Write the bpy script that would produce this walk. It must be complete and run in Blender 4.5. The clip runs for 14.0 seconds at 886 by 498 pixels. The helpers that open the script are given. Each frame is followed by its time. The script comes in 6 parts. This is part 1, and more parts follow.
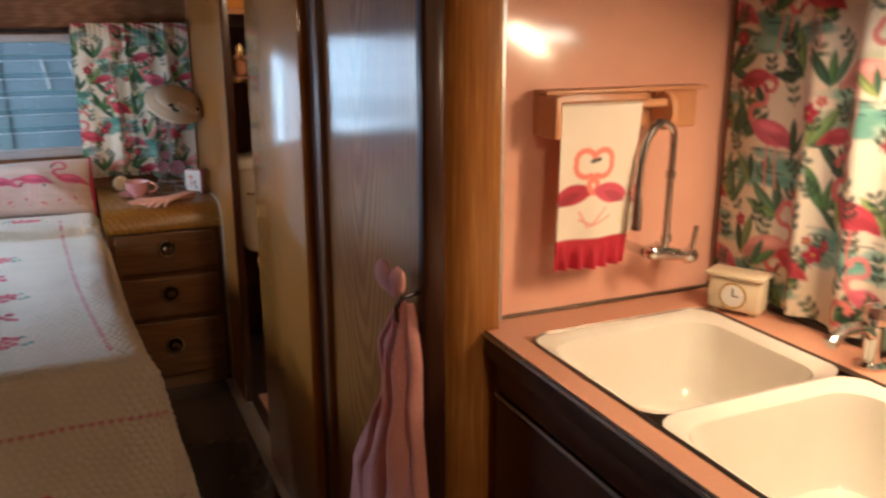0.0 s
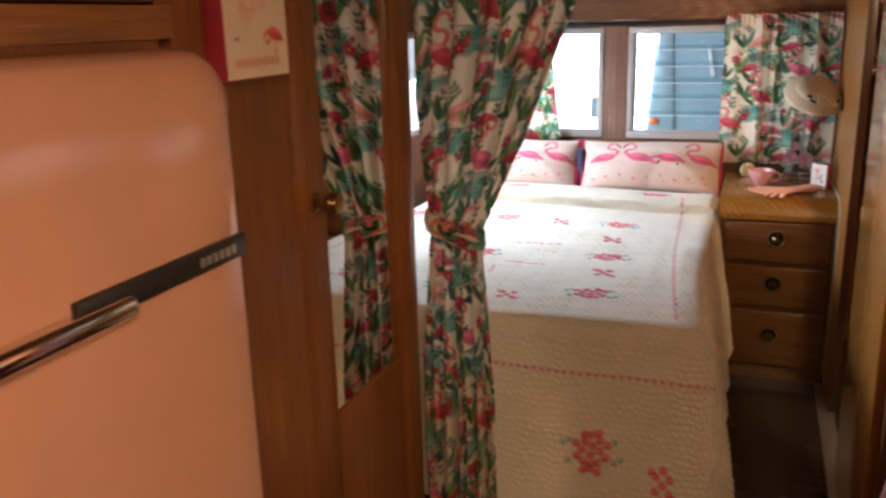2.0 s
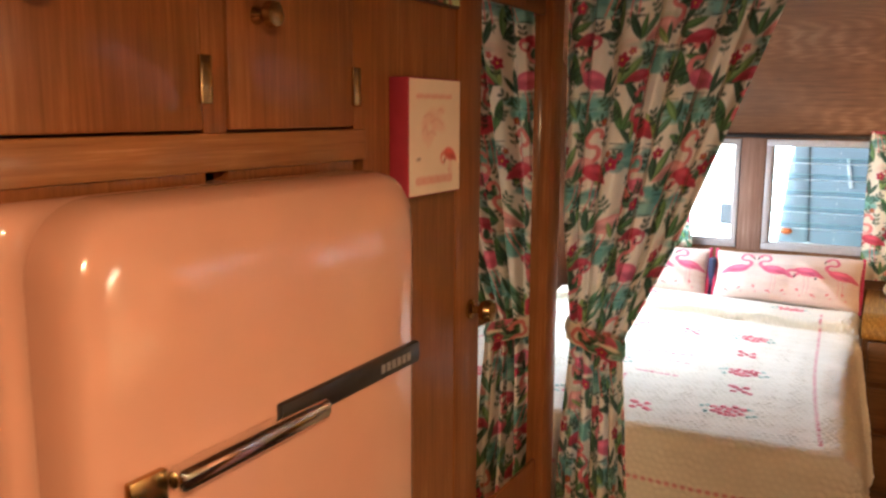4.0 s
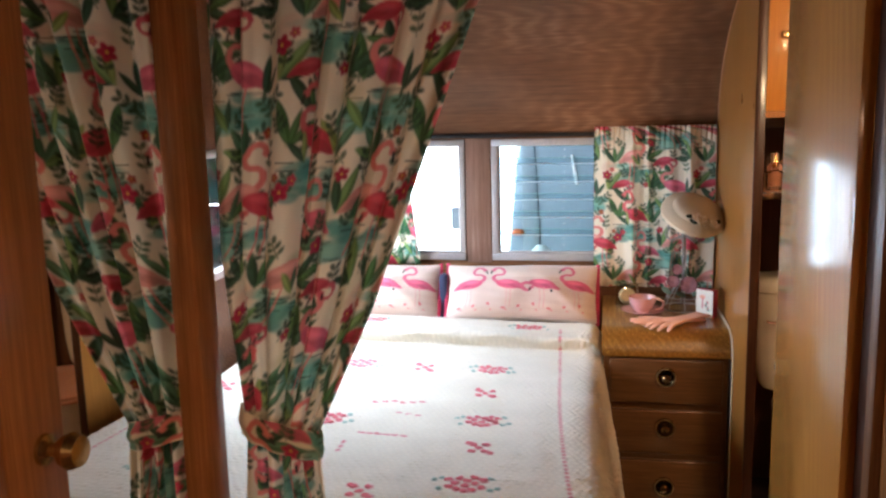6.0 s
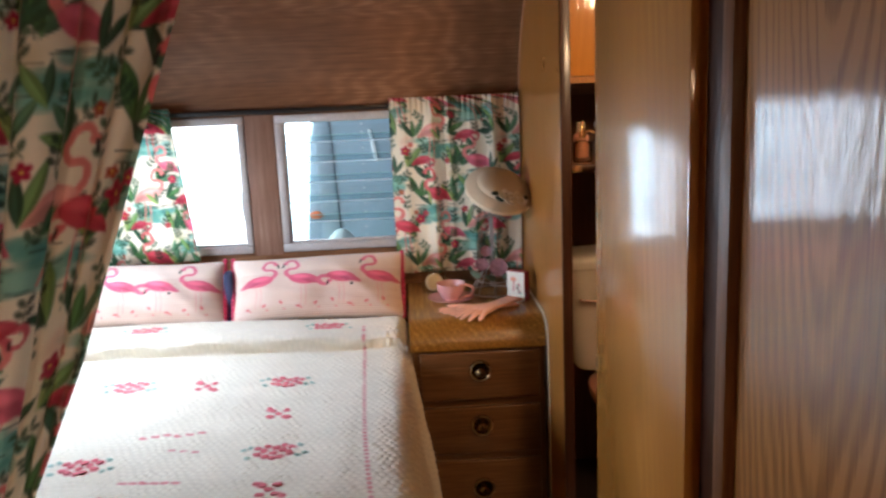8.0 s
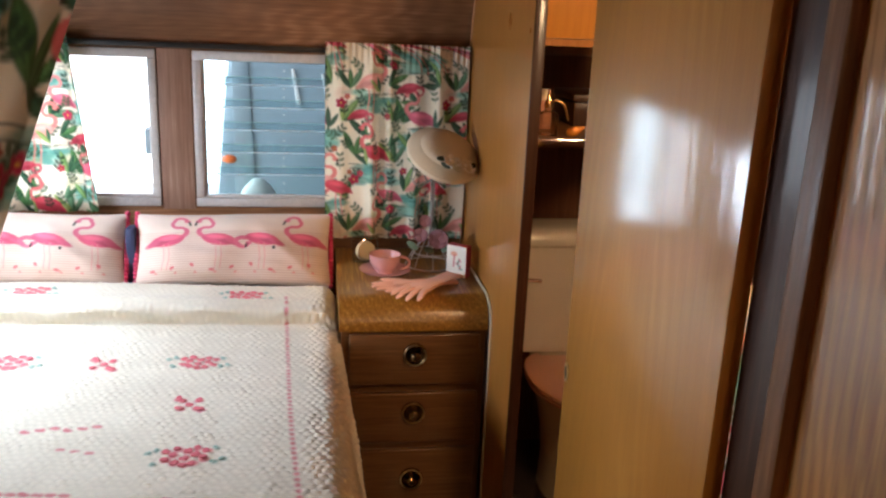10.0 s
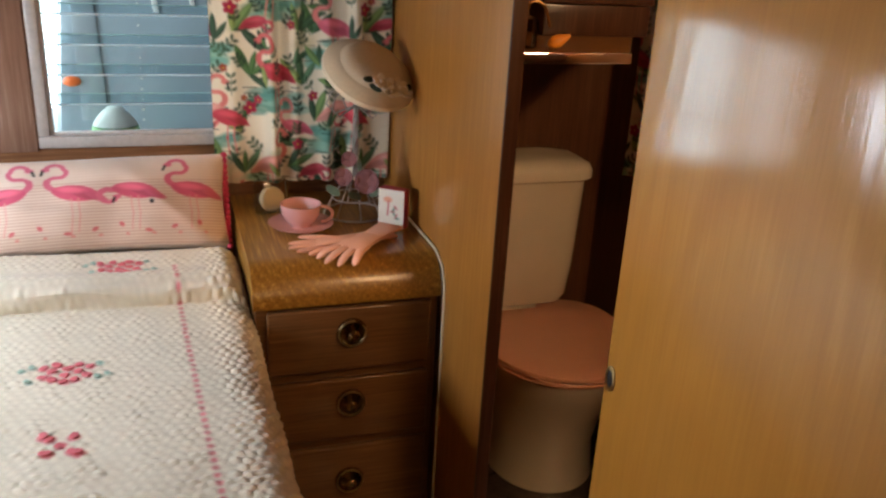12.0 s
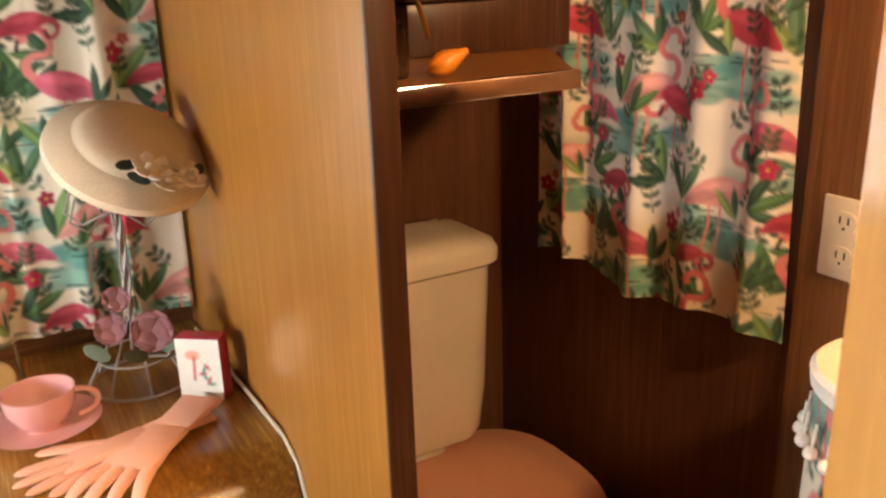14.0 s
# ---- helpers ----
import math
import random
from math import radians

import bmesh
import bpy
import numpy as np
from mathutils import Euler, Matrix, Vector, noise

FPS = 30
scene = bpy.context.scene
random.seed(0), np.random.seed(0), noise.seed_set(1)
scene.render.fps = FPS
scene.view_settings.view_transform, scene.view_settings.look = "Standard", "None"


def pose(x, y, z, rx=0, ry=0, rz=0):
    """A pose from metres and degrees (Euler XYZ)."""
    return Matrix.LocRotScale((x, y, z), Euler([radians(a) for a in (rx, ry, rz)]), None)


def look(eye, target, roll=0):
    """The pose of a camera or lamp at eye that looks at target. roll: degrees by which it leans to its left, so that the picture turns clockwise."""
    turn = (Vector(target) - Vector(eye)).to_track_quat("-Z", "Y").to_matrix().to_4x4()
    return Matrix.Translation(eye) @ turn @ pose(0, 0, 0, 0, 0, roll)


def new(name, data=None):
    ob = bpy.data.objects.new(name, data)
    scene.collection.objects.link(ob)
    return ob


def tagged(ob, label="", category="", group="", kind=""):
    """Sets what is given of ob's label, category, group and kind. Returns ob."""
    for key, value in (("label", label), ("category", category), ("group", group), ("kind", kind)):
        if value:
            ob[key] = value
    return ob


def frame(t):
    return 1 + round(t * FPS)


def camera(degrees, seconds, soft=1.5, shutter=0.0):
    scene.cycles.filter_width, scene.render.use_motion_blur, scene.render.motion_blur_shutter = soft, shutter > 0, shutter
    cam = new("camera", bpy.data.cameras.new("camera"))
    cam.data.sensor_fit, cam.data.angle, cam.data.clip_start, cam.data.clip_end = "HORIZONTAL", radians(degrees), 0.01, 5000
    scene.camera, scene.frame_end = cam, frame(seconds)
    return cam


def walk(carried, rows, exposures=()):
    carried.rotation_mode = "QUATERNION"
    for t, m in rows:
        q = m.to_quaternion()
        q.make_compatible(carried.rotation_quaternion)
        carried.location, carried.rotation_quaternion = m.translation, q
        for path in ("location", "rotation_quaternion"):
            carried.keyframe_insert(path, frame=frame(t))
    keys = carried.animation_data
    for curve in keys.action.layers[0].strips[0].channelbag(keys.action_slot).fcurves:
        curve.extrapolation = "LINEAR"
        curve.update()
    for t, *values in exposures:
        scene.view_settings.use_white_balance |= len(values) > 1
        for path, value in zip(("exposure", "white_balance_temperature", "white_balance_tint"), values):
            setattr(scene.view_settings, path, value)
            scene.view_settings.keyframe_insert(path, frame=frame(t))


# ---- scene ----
cam = camera(55.5, 14.0, soft=2.4, shutter=0.3)
PATH = [
    (0, (0.123, 0.05, 1.418), (0.907, 1.813, 0.893), -0.1),
    (0.5, (0.155, 0.105, 1.425), (0.648, 1.972, 0.906), 0.3),
    (1, (0.208, 0.117, 1.424), (0.286, 2.047, 0.906), -0.5),
    (1.5, (0.318, 0.063, 1.408), (-0.041, 1.955, 0.867), -1.0),
    (2, (0.326, -0.038, 1.422), (-0.355, 1.767, 0.895), -1.6),
    (2.5, (0.304, -0.181, 1.434), (-0.586, 1.542, 0.944), -1.3),
    (2.7, (0.29, -0.224, 1.434), (-0.682, 1.459, 0.963), -0.8),
    (4.8, (0.266, 0.087, 1.502), (-0.504, 1.912, 1.226), 0.3),
    (5, (0.277, 0.161, 1.493), (-0.415, 2.011, 1.174), -0.0),
    (5.5, (0.259, 0.342, 1.476), (-0.235, 2.246, 1.112), -0.5),
    (6, (0.215, 0.493, 1.49), (-0.162, 2.429, 1.162), -1.4),
    (6.5, (0.235, 0.612, 1.479), (-0.145, 2.546, 1.141), 0.3),
    (7, (0.292, 0.689, 1.48), (-0.084, 2.619, 1.117), -0.6),
    (7.5, (0.291, 0.761, 1.491), (0.106, 2.716, 1.108), -2.7),
    (8, (0.239, 0.842, 1.477), (0.305, 2.8, 1.074), -2.5),
    (8.2, (0.211, 0.862, 1.486), (0.37, 2.81, 1.063), -1.9),
    (10.3, (0.131, 1.171, 1.51), (0.426, 3.067, 0.948), 2.6),
    (10.5, (0.111, 1.207, 1.504), (0.394, 3.1, 0.924), 2.5),
    (11, (0.02, 1.379, 1.474), (0.399, 3.235, 0.834), 2.8),
    (11.5, (-0.024, 1.506, 1.454), (0.56, 3.289, 0.761), 3.6),
    (12, (0.048, 1.663, 1.434), (0.665, 3.425, 0.717), 3.3),
    (12.5, (0.152, 1.855, 1.412), (0.788, 3.606, 0.683), 2.6),
    (13, (0.188, 2.071, 1.382), (0.92, 3.79, 0.668), 1.6),
    (13.5, (0.248, 2.245, 1.347), (1.137, 3.932, 0.744), 0.5),
    (14, (0.329, 2.385, 1.328), (1.264, 4.038, 0.702), -1.9),
]
EXPOSURES = [(0.0, -0.95, 5300, 10), (1.0, -0.7, 5300, 10), (2.0, -0.25, 5700, 10), (2.7, -0.05, 5800, 10), (5.0, 0.4, 5800, 10), (5.5, 0.1, 5700, 10), (6.5, -0.25, 5500, 10), (8.0, -0.45, 5650, 10), (10.5, -0.42, 5950, 10), (11.5, -0.7, 6200, 10), (12.5, -0.4, 6500, 10), (13.5, 0.15, 6800, 10), (14.0, 0.45, 6800, 10)]
walk(cam, [(t, look(eye, target, roll)) for t, eye, target, roll in PATH], EXPOSURES)


# ---- world and lights ----
def rgb(h):
    """Linear colour from a six-digit hex."""
    c = [int(h[k:k + 2], 16) / 255 for k in (0, 2, 4)]
    return tuple(v / 12.92 if v < 0.04045 else ((v + 0.055) / 1.055) ** 2.4 for v in c)


world = bpy.data.worlds.new("world")
scene.world = world
world.use_nodes = True
wn = world.node_tree
sky = wn.nodes.new("ShaderNodeTexSky")
sky.sky_type = "NISHITA"
sky.sun_disc = False
sky.sun_elevation, sky.sun_rotation = radians(48), radians(-60)
wn.nodes["Background"].inputs["Strength"].default_value = 0.15
wn.links.new(sky.outputs[0], wn.nodes["Background"].inputs["Color"])

sun = new("sun", bpy.data.lights.new("sun", "SUN"))
sun.data.energy, sun.data.angle, sun.data.color = 1.0, radians(15), (1, 0.96, 0.9)
sun.matrix_world = look((-4, 5, 6), (0, 3, 0))

WARM = (1.0, 0.62, 0.30)


def lamp(name, at, size, power, colour, aim):
    d = bpy.data.lights.new(name, "AREA")
    d.shape, d.size, d.size_y, d.energy, d.color = "RECTANGLE", size[0], size[1], power, colour
    ob = new(name, d)
    ob.matrix_world = look(at, aim)
    return ob


# the tube over the sink; unseen galley and bathroom lamps, added for warm light
lamp("sink_light", (1.205, 0.75, 1.362), (0.05, 0.30), 11, WARM, (1.10, 0.85, 0.9))
lamp("galley_light", (0.62, -0.45, 1.865), (0.24, 0.24), 34, WARM, (0.62, -0.45, 0))
lamp("bath_light", (0.98, 2.075, 1.76), (0.24, 0.09), 18, WARM, (1.02, 3.4, 1.15))
# daylight through the openings
lamp("window_light_side", (-1.19, 3.16, 1.15), (0.75, 0.42), 30, (0.86, 0.94, 1.0), (-0.72, 3.1, 0.6))


# ---- materials ----
def material(name, colour=(0.5, 0.5, 0.5), rough=0.5, metal=0.0, **more):
    m = bpy.data.materials.new(name)
    m.use_nodes = True
    p = m.node_tree.nodes["Principled BSDF"]
    p.inputs["Base Color"].default_value = (*colour, 1)
    p.inputs["Roughness"].default_value = rough
    p.inputs["Metallic"].default_value = metal
    for k, v in more.items():
        p.inputs[k.replace("_", " ")].default_value = v
    return m


def node(m, kind, **inputs):
    n = m.node_tree.nodes.new(kind)
    for k, v in inputs.items():
        n.inputs[k.replace("_", " ")].default_value = v
    return n


def link(m, a, b):
    m.node_tree.links.new(a, b)


def coords(m, scale):
    c = node(m, "ShaderNodeTexCoord")
    mp = node(m, "ShaderNodeMapping", Scale=scale)
    link(m, c.outputs["Object"], mp.inputs["Vector"])
    return mp.outputs["Vector"]


def ramp(m, fac, stops):
    r = node(m, "ShaderNodeValToRGB")
    while len(r.color_ramp.elements) < len(stops):
        r.color_ramp.elements.new(0.5)
    for e, (pos, col) in zip(r.color_ramp.elements, stops):
        e.position, e.color = pos, (*col, 1)
    link(m, fac, r.inputs["Fac"])
    return r.outputs["Color"]


def bump(m, height, strength, distance=0.002):
    b = node(m, "ShaderNodeBump", Strength=strength, Distance=distance)
    link(m, height, b.inputs["Height"])
    link(m, b.outputs["Normal"], m.node_tree.nodes["Principled BSDF"].inputs["Normal"])


def wood(name, dark, mid, light, along=2, rough=0.3, figure=1.0, coat=0.25, weight=0.10, stretch=0.55, lines=110.0, swirl=34.0, coat_rough=0.15, pore=1.0, flame=None, relief=0.00012, ringed=0.6):
    """Varnished veneer: figure, fine pores and blotches; along: the axis of the grain; flame: (heart, start, slope) of a cathedral cut."""
    m = material(name, mid, rough, Coat_Weight=coat, Coat_Roughness=coat_rough, Specular_IOR_Level=0.2)
    p = m.node_tree.nodes["Principled BSDF"]
    sc = [5.0, 5.0, 5.0]
    sc[along] = stretch
    broad = node(m, "ShaderNodeTexNoise", Scale=1.0 * figure, Detail=3.0, Roughness=0.45, Distortion=0.6)
    link(m, coords(m, sc), broad.inputs["Vector"])

    def dot(vec, add=0.0):
        d = node(m, "ShaderNodeVectorMath")
        d.operation = "DOT_PRODUCT"
        d.inputs[1].default_value = vec
        link(m, coords(m, (1, 1, 1)), d.inputs[0])
        a = node(m, "ShaderNodeMath")
        a.operation = "ADD"
        a.inputs[1].default_value = add
        link(m, d.outputs["Value"], a.inputs[0])
        return a.outputs[0]
    if flame:
        heart, start, slope = flame
        side = [1.0, 1.0, 1.0]
        side[along] = 0.0
        run = [0.0, 0.0, 0.0]
        run[along] = slope
        cut = node(m, "ShaderNodeCombineXYZ")
        link(m, dot(side, -heart), cut.inputs["X"])
        link(m, dot(run, start), cut.inputs["Y"])
        ring = node(m, "ShaderNodeVectorMath")
        ring.operation = "LENGTH"
        link(m, cut.outputs[0], ring.inputs[0])
        grow = node(m, "ShaderNodeMath")
        grow.operation = "MULTIPLY"
        grow.inputs[1].default_value = lines
        link(m, ring.outputs["Value"], grow.inputs[0])
        phase = grow.outputs[0]
    else:
        lean = [lines, lines * 0.93, lines * 1.04]
        lean[along] = lines * 0.02
        phase = dot(lean)
    rings = node(m, "ShaderNodeMath")
    rings.operation = "MULTIPLY_ADD"
    rings.inputs[1].default_value = swirl
    link(m, broad.outputs["Fac"], rings.inputs[0])
    link(m, phase, rings.inputs[2])
    wave = node(m, "ShaderNodeMath")
    wave.operation = "SINE"
    link(m, rings.outputs[0], wave.inputs[0])
    half = node(m, "ShaderNodeMapRange")
    half.inputs["From Min"].default_value = -1.0
    link(m, wave.outputs[0], half.inputs["Value"])
    sp = [170.0, 170.0, 170.0]
    sp[along] = 5.0
    pores = node(m, "ShaderNodeTexNoise", Scale=1.0, Detail=4.0, Roughness=0.7)
    link(m, coords(m, sp), pores.inputs["Vector"])
    blot = node(m, "ShaderNodeTexNoise", Scale=3.0, Detail=4.0)
    link(m, coords(m, (1, 1, 1)), blot.inputs["Vector"])
    mix1 = node(m, "ShaderNodeMath")
    mix1.operation = "MULTIPLY_ADD"
    patch = node(m, "ShaderNodeMapRange")
    patch.inputs["From Min"].default_value, patch.inputs["From Max"].default_value = 0.38, 0.66
    patch.inputs["To Min"].default_value, patch.inputs["To Max"].default_value = 0.15 * weight, 1.1 * weight
    link(m, blot.outputs["Fac"], patch.inputs["Value"])
    link(m, half.outputs[0], mix1.inputs[0])
    link(m, patch.outputs[0], mix1.inputs[1])
    fine = node(m, "ShaderNodeMapRange")
    fine.inputs["To Min"].default_value, fine.inputs["To Max"].default_value = 0.5 - 0.5 * pore, 0.5 + 0.5 * pore
    link(m, pores.outputs["Fac"], fine.inputs["Value"])
    link(m, fine.outputs[0], mix1.inputs[2])
    mix2 = node(m, "ShaderNodeMath")
    mix2.operation = "MULTIPLY_ADD"
    link(m, blot.outputs["Fac"], mix2.inputs[0])
    mix2.inputs[1].default_value = 0.45
    link(m, mix1.outputs[0], mix2.inputs[2])
    link(m, ramp(m, mix2.outputs[0], [(0.45, dark), (0.85, mid), (1.0, light)]), p.inputs["Base Color"])
    rr = node(m, "ShaderNodeMapRange")
    rr.inputs["To Min"].default_value, rr.inputs["To Max"].default_value = rough * 0.75, rough * 1.35
    link(m, blot.outputs["Fac"], rr.inputs["Value"])
    link(m, rr.outputs[0], p.inputs["Roughness"])
    rise = node(m, "ShaderNodeMath")
    rise.operation = "MULTIPLY_ADD"
    rise.inputs[1].default_value = ringed
    link(m, half.outputs[0], rise.inputs[0])
    link(m, pores.outputs["Fac"], rise.inputs[2])
    bump(m, rise.outputs[0], 1.0, relief)
    link(m, p.inputs["Normal"].links[0].from_socket, p.inputs["Coat Normal"])
    return m


def grainy(name, colour, rough, amount=0.12, scale=60, relief=0.1, metal=0.0, **more):
    """A plain surface with slight mottling and fine relief."""
    m = material(name, colour, rough, metal, **more)
    p = m.node_tree.nodes["Principled BSDF"]
    fine = node(m, "ShaderNodeTexNoise", Scale=scale, Detail=6.0)
    link(m, coords(m, (1, 1, 1)), fine.inputs["Vector"])
    broad = node(m, "ShaderNodeTexNoise", Scale=4.0, Detail=3.0)
    link(m, coords(m, (1, 1, 1)), broad.inputs["Vector"])
    s = node(m, "ShaderNodeMath")
    s.operation = "MULTIPLY"
    link(m, fine.outputs["Fac"], s.inputs[0])
    link(m, broad.outputs["Fac"], s.inputs[1])
    lo = tuple(c * (1 - amount) for c in colour)
    hi = tuple(min(1, c * (1 + amount)) for c in colour)
    link(m, ramp(m, s.outputs[0], [(0.1, lo), (0.4, hi)]), p.inputs["Base Color"])
    rr = node(m, "ShaderNodeMapRange")
    rr.inputs["To Min"].default_value, rr.inputs["To Max"].default_value = rough * 0.8, min(1, rough * 1.25)
    link(m, broad.outputs["Fac"], rr.inputs["Value"])
    link(m, rr.outputs[0], p.inputs["Roughness"])
    if relief:
        bump(m, fine.outputs["Fac"], relief, 0.001)
    return m


def cloth(name, rough=0.9, through_light=0.0, weave=900.0, relief=0.15, sheen=0.2):
    """Woven cloth that takes its print from the mesh's colour layer."""
    m = material(name, (0.8, 0.8, 0.8), rough, Sheen_Weight=sheen)
    nt, p = m.node_tree, m.node_tree.nodes["Principled BSDF"]
    a = node(m, "ShaderNodeVertexColor")
    a.layer_name = "print"
    stain = node(m, "ShaderNodeTexNoise", Scale=9.0, Detail=4.0)
    link(m, coords(m, (1, 1, 1)), stain.inputs["Vector"])
    mul = node(m, "ShaderNodeMix")
    mul.data_type, mul.blend_type = "RGBA", "MULTIPLY"
    mul.inputs["Factor"].default_value = 1.0
    link(m, a.outputs["Color"], mul.inputs["A"])
    link(m, ramp(m, stain.outputs["Fac"], [(0.3, (0.90, 0.89, 0.87)), (0.7, (1, 1, 1))]), mul.inputs["B"])
    link(m, mul.outputs["Result"], p.inputs["Base Color"])
    thread = node(m, "ShaderNodeTexNoise", Scale=weave, Detail=2.0)
    link(m, coords(m, (1, 1, 1)), thread.inputs["Vector"])
    bump(m, thread.outputs["Fac"], relief, 0.001)
    if through_light:
        tr = node(m, "ShaderNodeBsdfTranslucent")
        link(m, mul.outputs["Result"], tr.inputs["Color"])
        mx = node(m, "ShaderNodeMixShader", Fac=through_light)
        link(m, p.outputs[0], mx.inputs[1])
        link(m, tr.outputs[0], mx.inputs[2])
        link(m, mx.outputs[0], nt.nodes["Material Output"].inputs["Surface"])
    return m


def clear(name, tint=(1, 1, 1), rough=0.02, gloss=0.12):
    """Thin clear glass: see-through with a fresnel gloss."""
    m = material(name)
    nt = m.node_tree
    tr = node(m, "ShaderNodeBsdfTransparent", Color=(*tint, 1))
    gl = node(m, "ShaderNodeBsdfGlossy", Roughness=rough)
    fr = node(m, "ShaderNodeFresnel", IOR=1.45)
    mx = node(m, "ShaderNodeMixShader")
    link(m, fr.outputs[0], mx.inputs[0])
    link(m, tr.outputs[0], mx.inputs[1])
    link(m, gl.outputs[0], mx.inputs[2])
    link(m, mx.outputs[0], nt.nodes["Material Output"].inputs["Surface"])
    return m


def glow(name, colour, strength):
    m = material(name)
    e = node(m, "ShaderNodeEmission", Color=(*colour, 1), Strength=strength)
    link(m, e.outputs[0], m.node_tree.nodes["Material Output"].inputs["Surface"])
    return m


M_REAR = wood("brown_veneer", (0.115, 0.048, 0.021), (0.225, 0.104, 0.048), (0.31, 0.155, 0.078), along=0, rough=0.40, figure=1.3, coat=0.2, weight=0.20, stretch=0.8, lines=330.0, swirl=30.0, flame=(5.35, 0.16, 0.22))
M_DOOR = wood("blond_veneer", (0.40, 0.158, 0.020), (0.52, 0.225, 0.032), (0.59, 0.270, 0.045), along=2, rough=0.42, figure=0.9, coat=1.0, coat_rough=0.09, weight=0.16, stretch=0.9, lines=260.0, swirl=26.0, pore=0.45, flame=(0.05, 0.16, 0.12), relief=0.0003, ringed=0.5)
M_PANEL = wood("honey_veneer", (0.26, 0.098, 0.016), (0.37, 0.155, 0.030), (0.44, 0.20, 0.048), along=2, rough=0.30, figure=0.8, coat=0.4, weight=0.07)
M_CLOSET = wood("grained_closet_oak", (0.13, 0.045, 0.007), (0.36, 0.150, 0.026), (0.48, 0.215, 0.045), along=2, rough=0.42, figure=1.1, coat=1.0, coat_rough=0.07, weight=0.46, stretch=0.8, lines=430.0, swirl=26.0, pore=0.75, flame=(2.30, 0.30, -0.16), relief=0.00025, ringed=0.5)
M_LEFT = wood("red_brown_veneer", (0.14, 0.044, 0.011), (0.26, 0.092, 0.025), (0.34, 0.135, 0.042), along=2, rough=0.33)
M_RAIL = wood("figured_birch_rail", (0.20, 0.075, 0.024), (0.34, 0.145, 0.05), (0.46, 0.23, 0.10), along=1, rough=0.33, figure=1.6)
# mullion wood, its colour paled and greyed for the windows' bloom
M_MULLION = wood("bloom_paled_mullion_wood", (0.17, 0.085, 0.052), (0.29, 0.165, 0.115), (0.40, 0.26, 0.20), along=2, rough=0.45, figure=1.6, coat=0.1)
M_SIDE = wood("brown_side_veneer", (0.11, 0.042, 0.014), (0.20, 0.085, 0.030), (0.28, 0.13, 0.05), along=2, rough=0.4, figure=1.3, coat=0.05)
# dark wood; also stands in for shade in the niche and beside the post
M_DARK = wood("dark_wood_and_shade", (0.022, 0.008, 0.004), (0.050, 0.019, 0.009), (0.080, 0.034, 0.017), along=2, rough=0.35)
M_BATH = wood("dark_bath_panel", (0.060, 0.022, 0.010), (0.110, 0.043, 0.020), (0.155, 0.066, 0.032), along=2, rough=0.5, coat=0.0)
M_POST = wood("amber_post_wood", (0.20, 0.070, 0.012), (0.37, 0.155, 0.032), (0.50, 0.24, 0.06), along=2, rough=0.28, figure=1.3)
M_CHEST = wood("chest_walnut", (0.065, 0.028, 0.010), (0.150, 0.068, 0.025), (0.22, 0.108, 0.043), along=0, rough=0.33)
# oak grain, with yellow added to the base for the rounded edge's highlight
M_CHTOP = wood("chest_top_oak", (0.13, 0.050, 0.008), (0.31, 0.140, 0.020), (0.52, 0.27, 0.045), along=1, rough=0.30, figure=1.4, coat=0.8, coat_rough=0.24, weight=0.14, lines=240.0, swirl=40.0)
M_CABIN = wood("galley_cabinet_wood", (0.03, 0.012, 0.006), (0.065, 0.027, 0.013), (0.10, 0.045, 0.022), along=1, rough=0.35)
M_CEIL = wood("ceiling_veneer", (0.115, 0.048, 0.021), (0.225, 0.104, 0.048), (0.31, 0.155, 0.078), along=0, rough=0.42, coat=0.2, figure=1.3, weight=0.20, stretch=0.8, lines=330.0, swirl=30.0, flame=(5.35, 0.16, 0.22))
M_FLOOR = grainy("dark_floor_vinyl", (0.040, 0.030, 0.024), 0.2, 0.4, 25, 0.2)
M_PINK = grainy("pink_wall_enamel", rgb("E8B298"), 0.12, 0.03, 30, 0.02)
M_LAMIN = grainy("pink_laminate", rgb("D09A7C"), 0.35, 0.06, 120, 0.04)
M_FRIDGE = grainy("pink_fridge_enamel", rgb("D9A288"), 0.16, 0.03, 12, 0.02, Coat_Weight=0.5, Coat_Roughness=0.08)
M_SINK = grainy("white_porcelain", (0.80, 0.76, 0.66), 0.12, 0.03, 8, 0.0, Coat_Weight=0.4)
M_TOILET = grainy("cream_porcelain", (0.56, 0.48, 0.36), 0.15, 0.04, 8, 0.0, Coat_Weight=0.3)
M_SEAT = grainy("pink_seat_plastic", rgb("C28B70"), 0.32, 0.03, 10, 0.0)
M_CHROME = grainy("chrome", (0.75, 0.74, 0.72), 0.12, 0.08, 40, 0.0, metal=1.0)
M_ALU = grainy("aluminium", (0.62, 0.60, 0.58), 0.38, 0.12, 80, 0.05, metal=0.8)
M_FRAME = grainy("matt_window_aluminium", (0.52, 0.48, 0.46), 0.45, 0.15, 70, 0.08, metal=0.25)
M_RIM = grainy("dull_steel_rim", (0.22, 0.18, 0.14), 0.4, 0.2, 60, 0.05, metal=0.9)
M_BRASS = grainy("brass", (0.50, 0.34, 0.14), 0.24, 0.15, 60, 0.0, metal=1.0)
M_ANTIQUE = grainy("antique_brass", (0.50, 0.37, 0.18), 0.28, 0.25, 60, 0.1, metal=1.0)
M_CUPBRASS = grainy("dark_dished_brass", (0.16, 0.105, 0.05), 0.22, 0.3, 60, 0.1, metal=1.0)
M_BLACK = grainy("black_trim", (0.015, 0.013, 0.012), 0.35, 0.3, 60, 0.05)
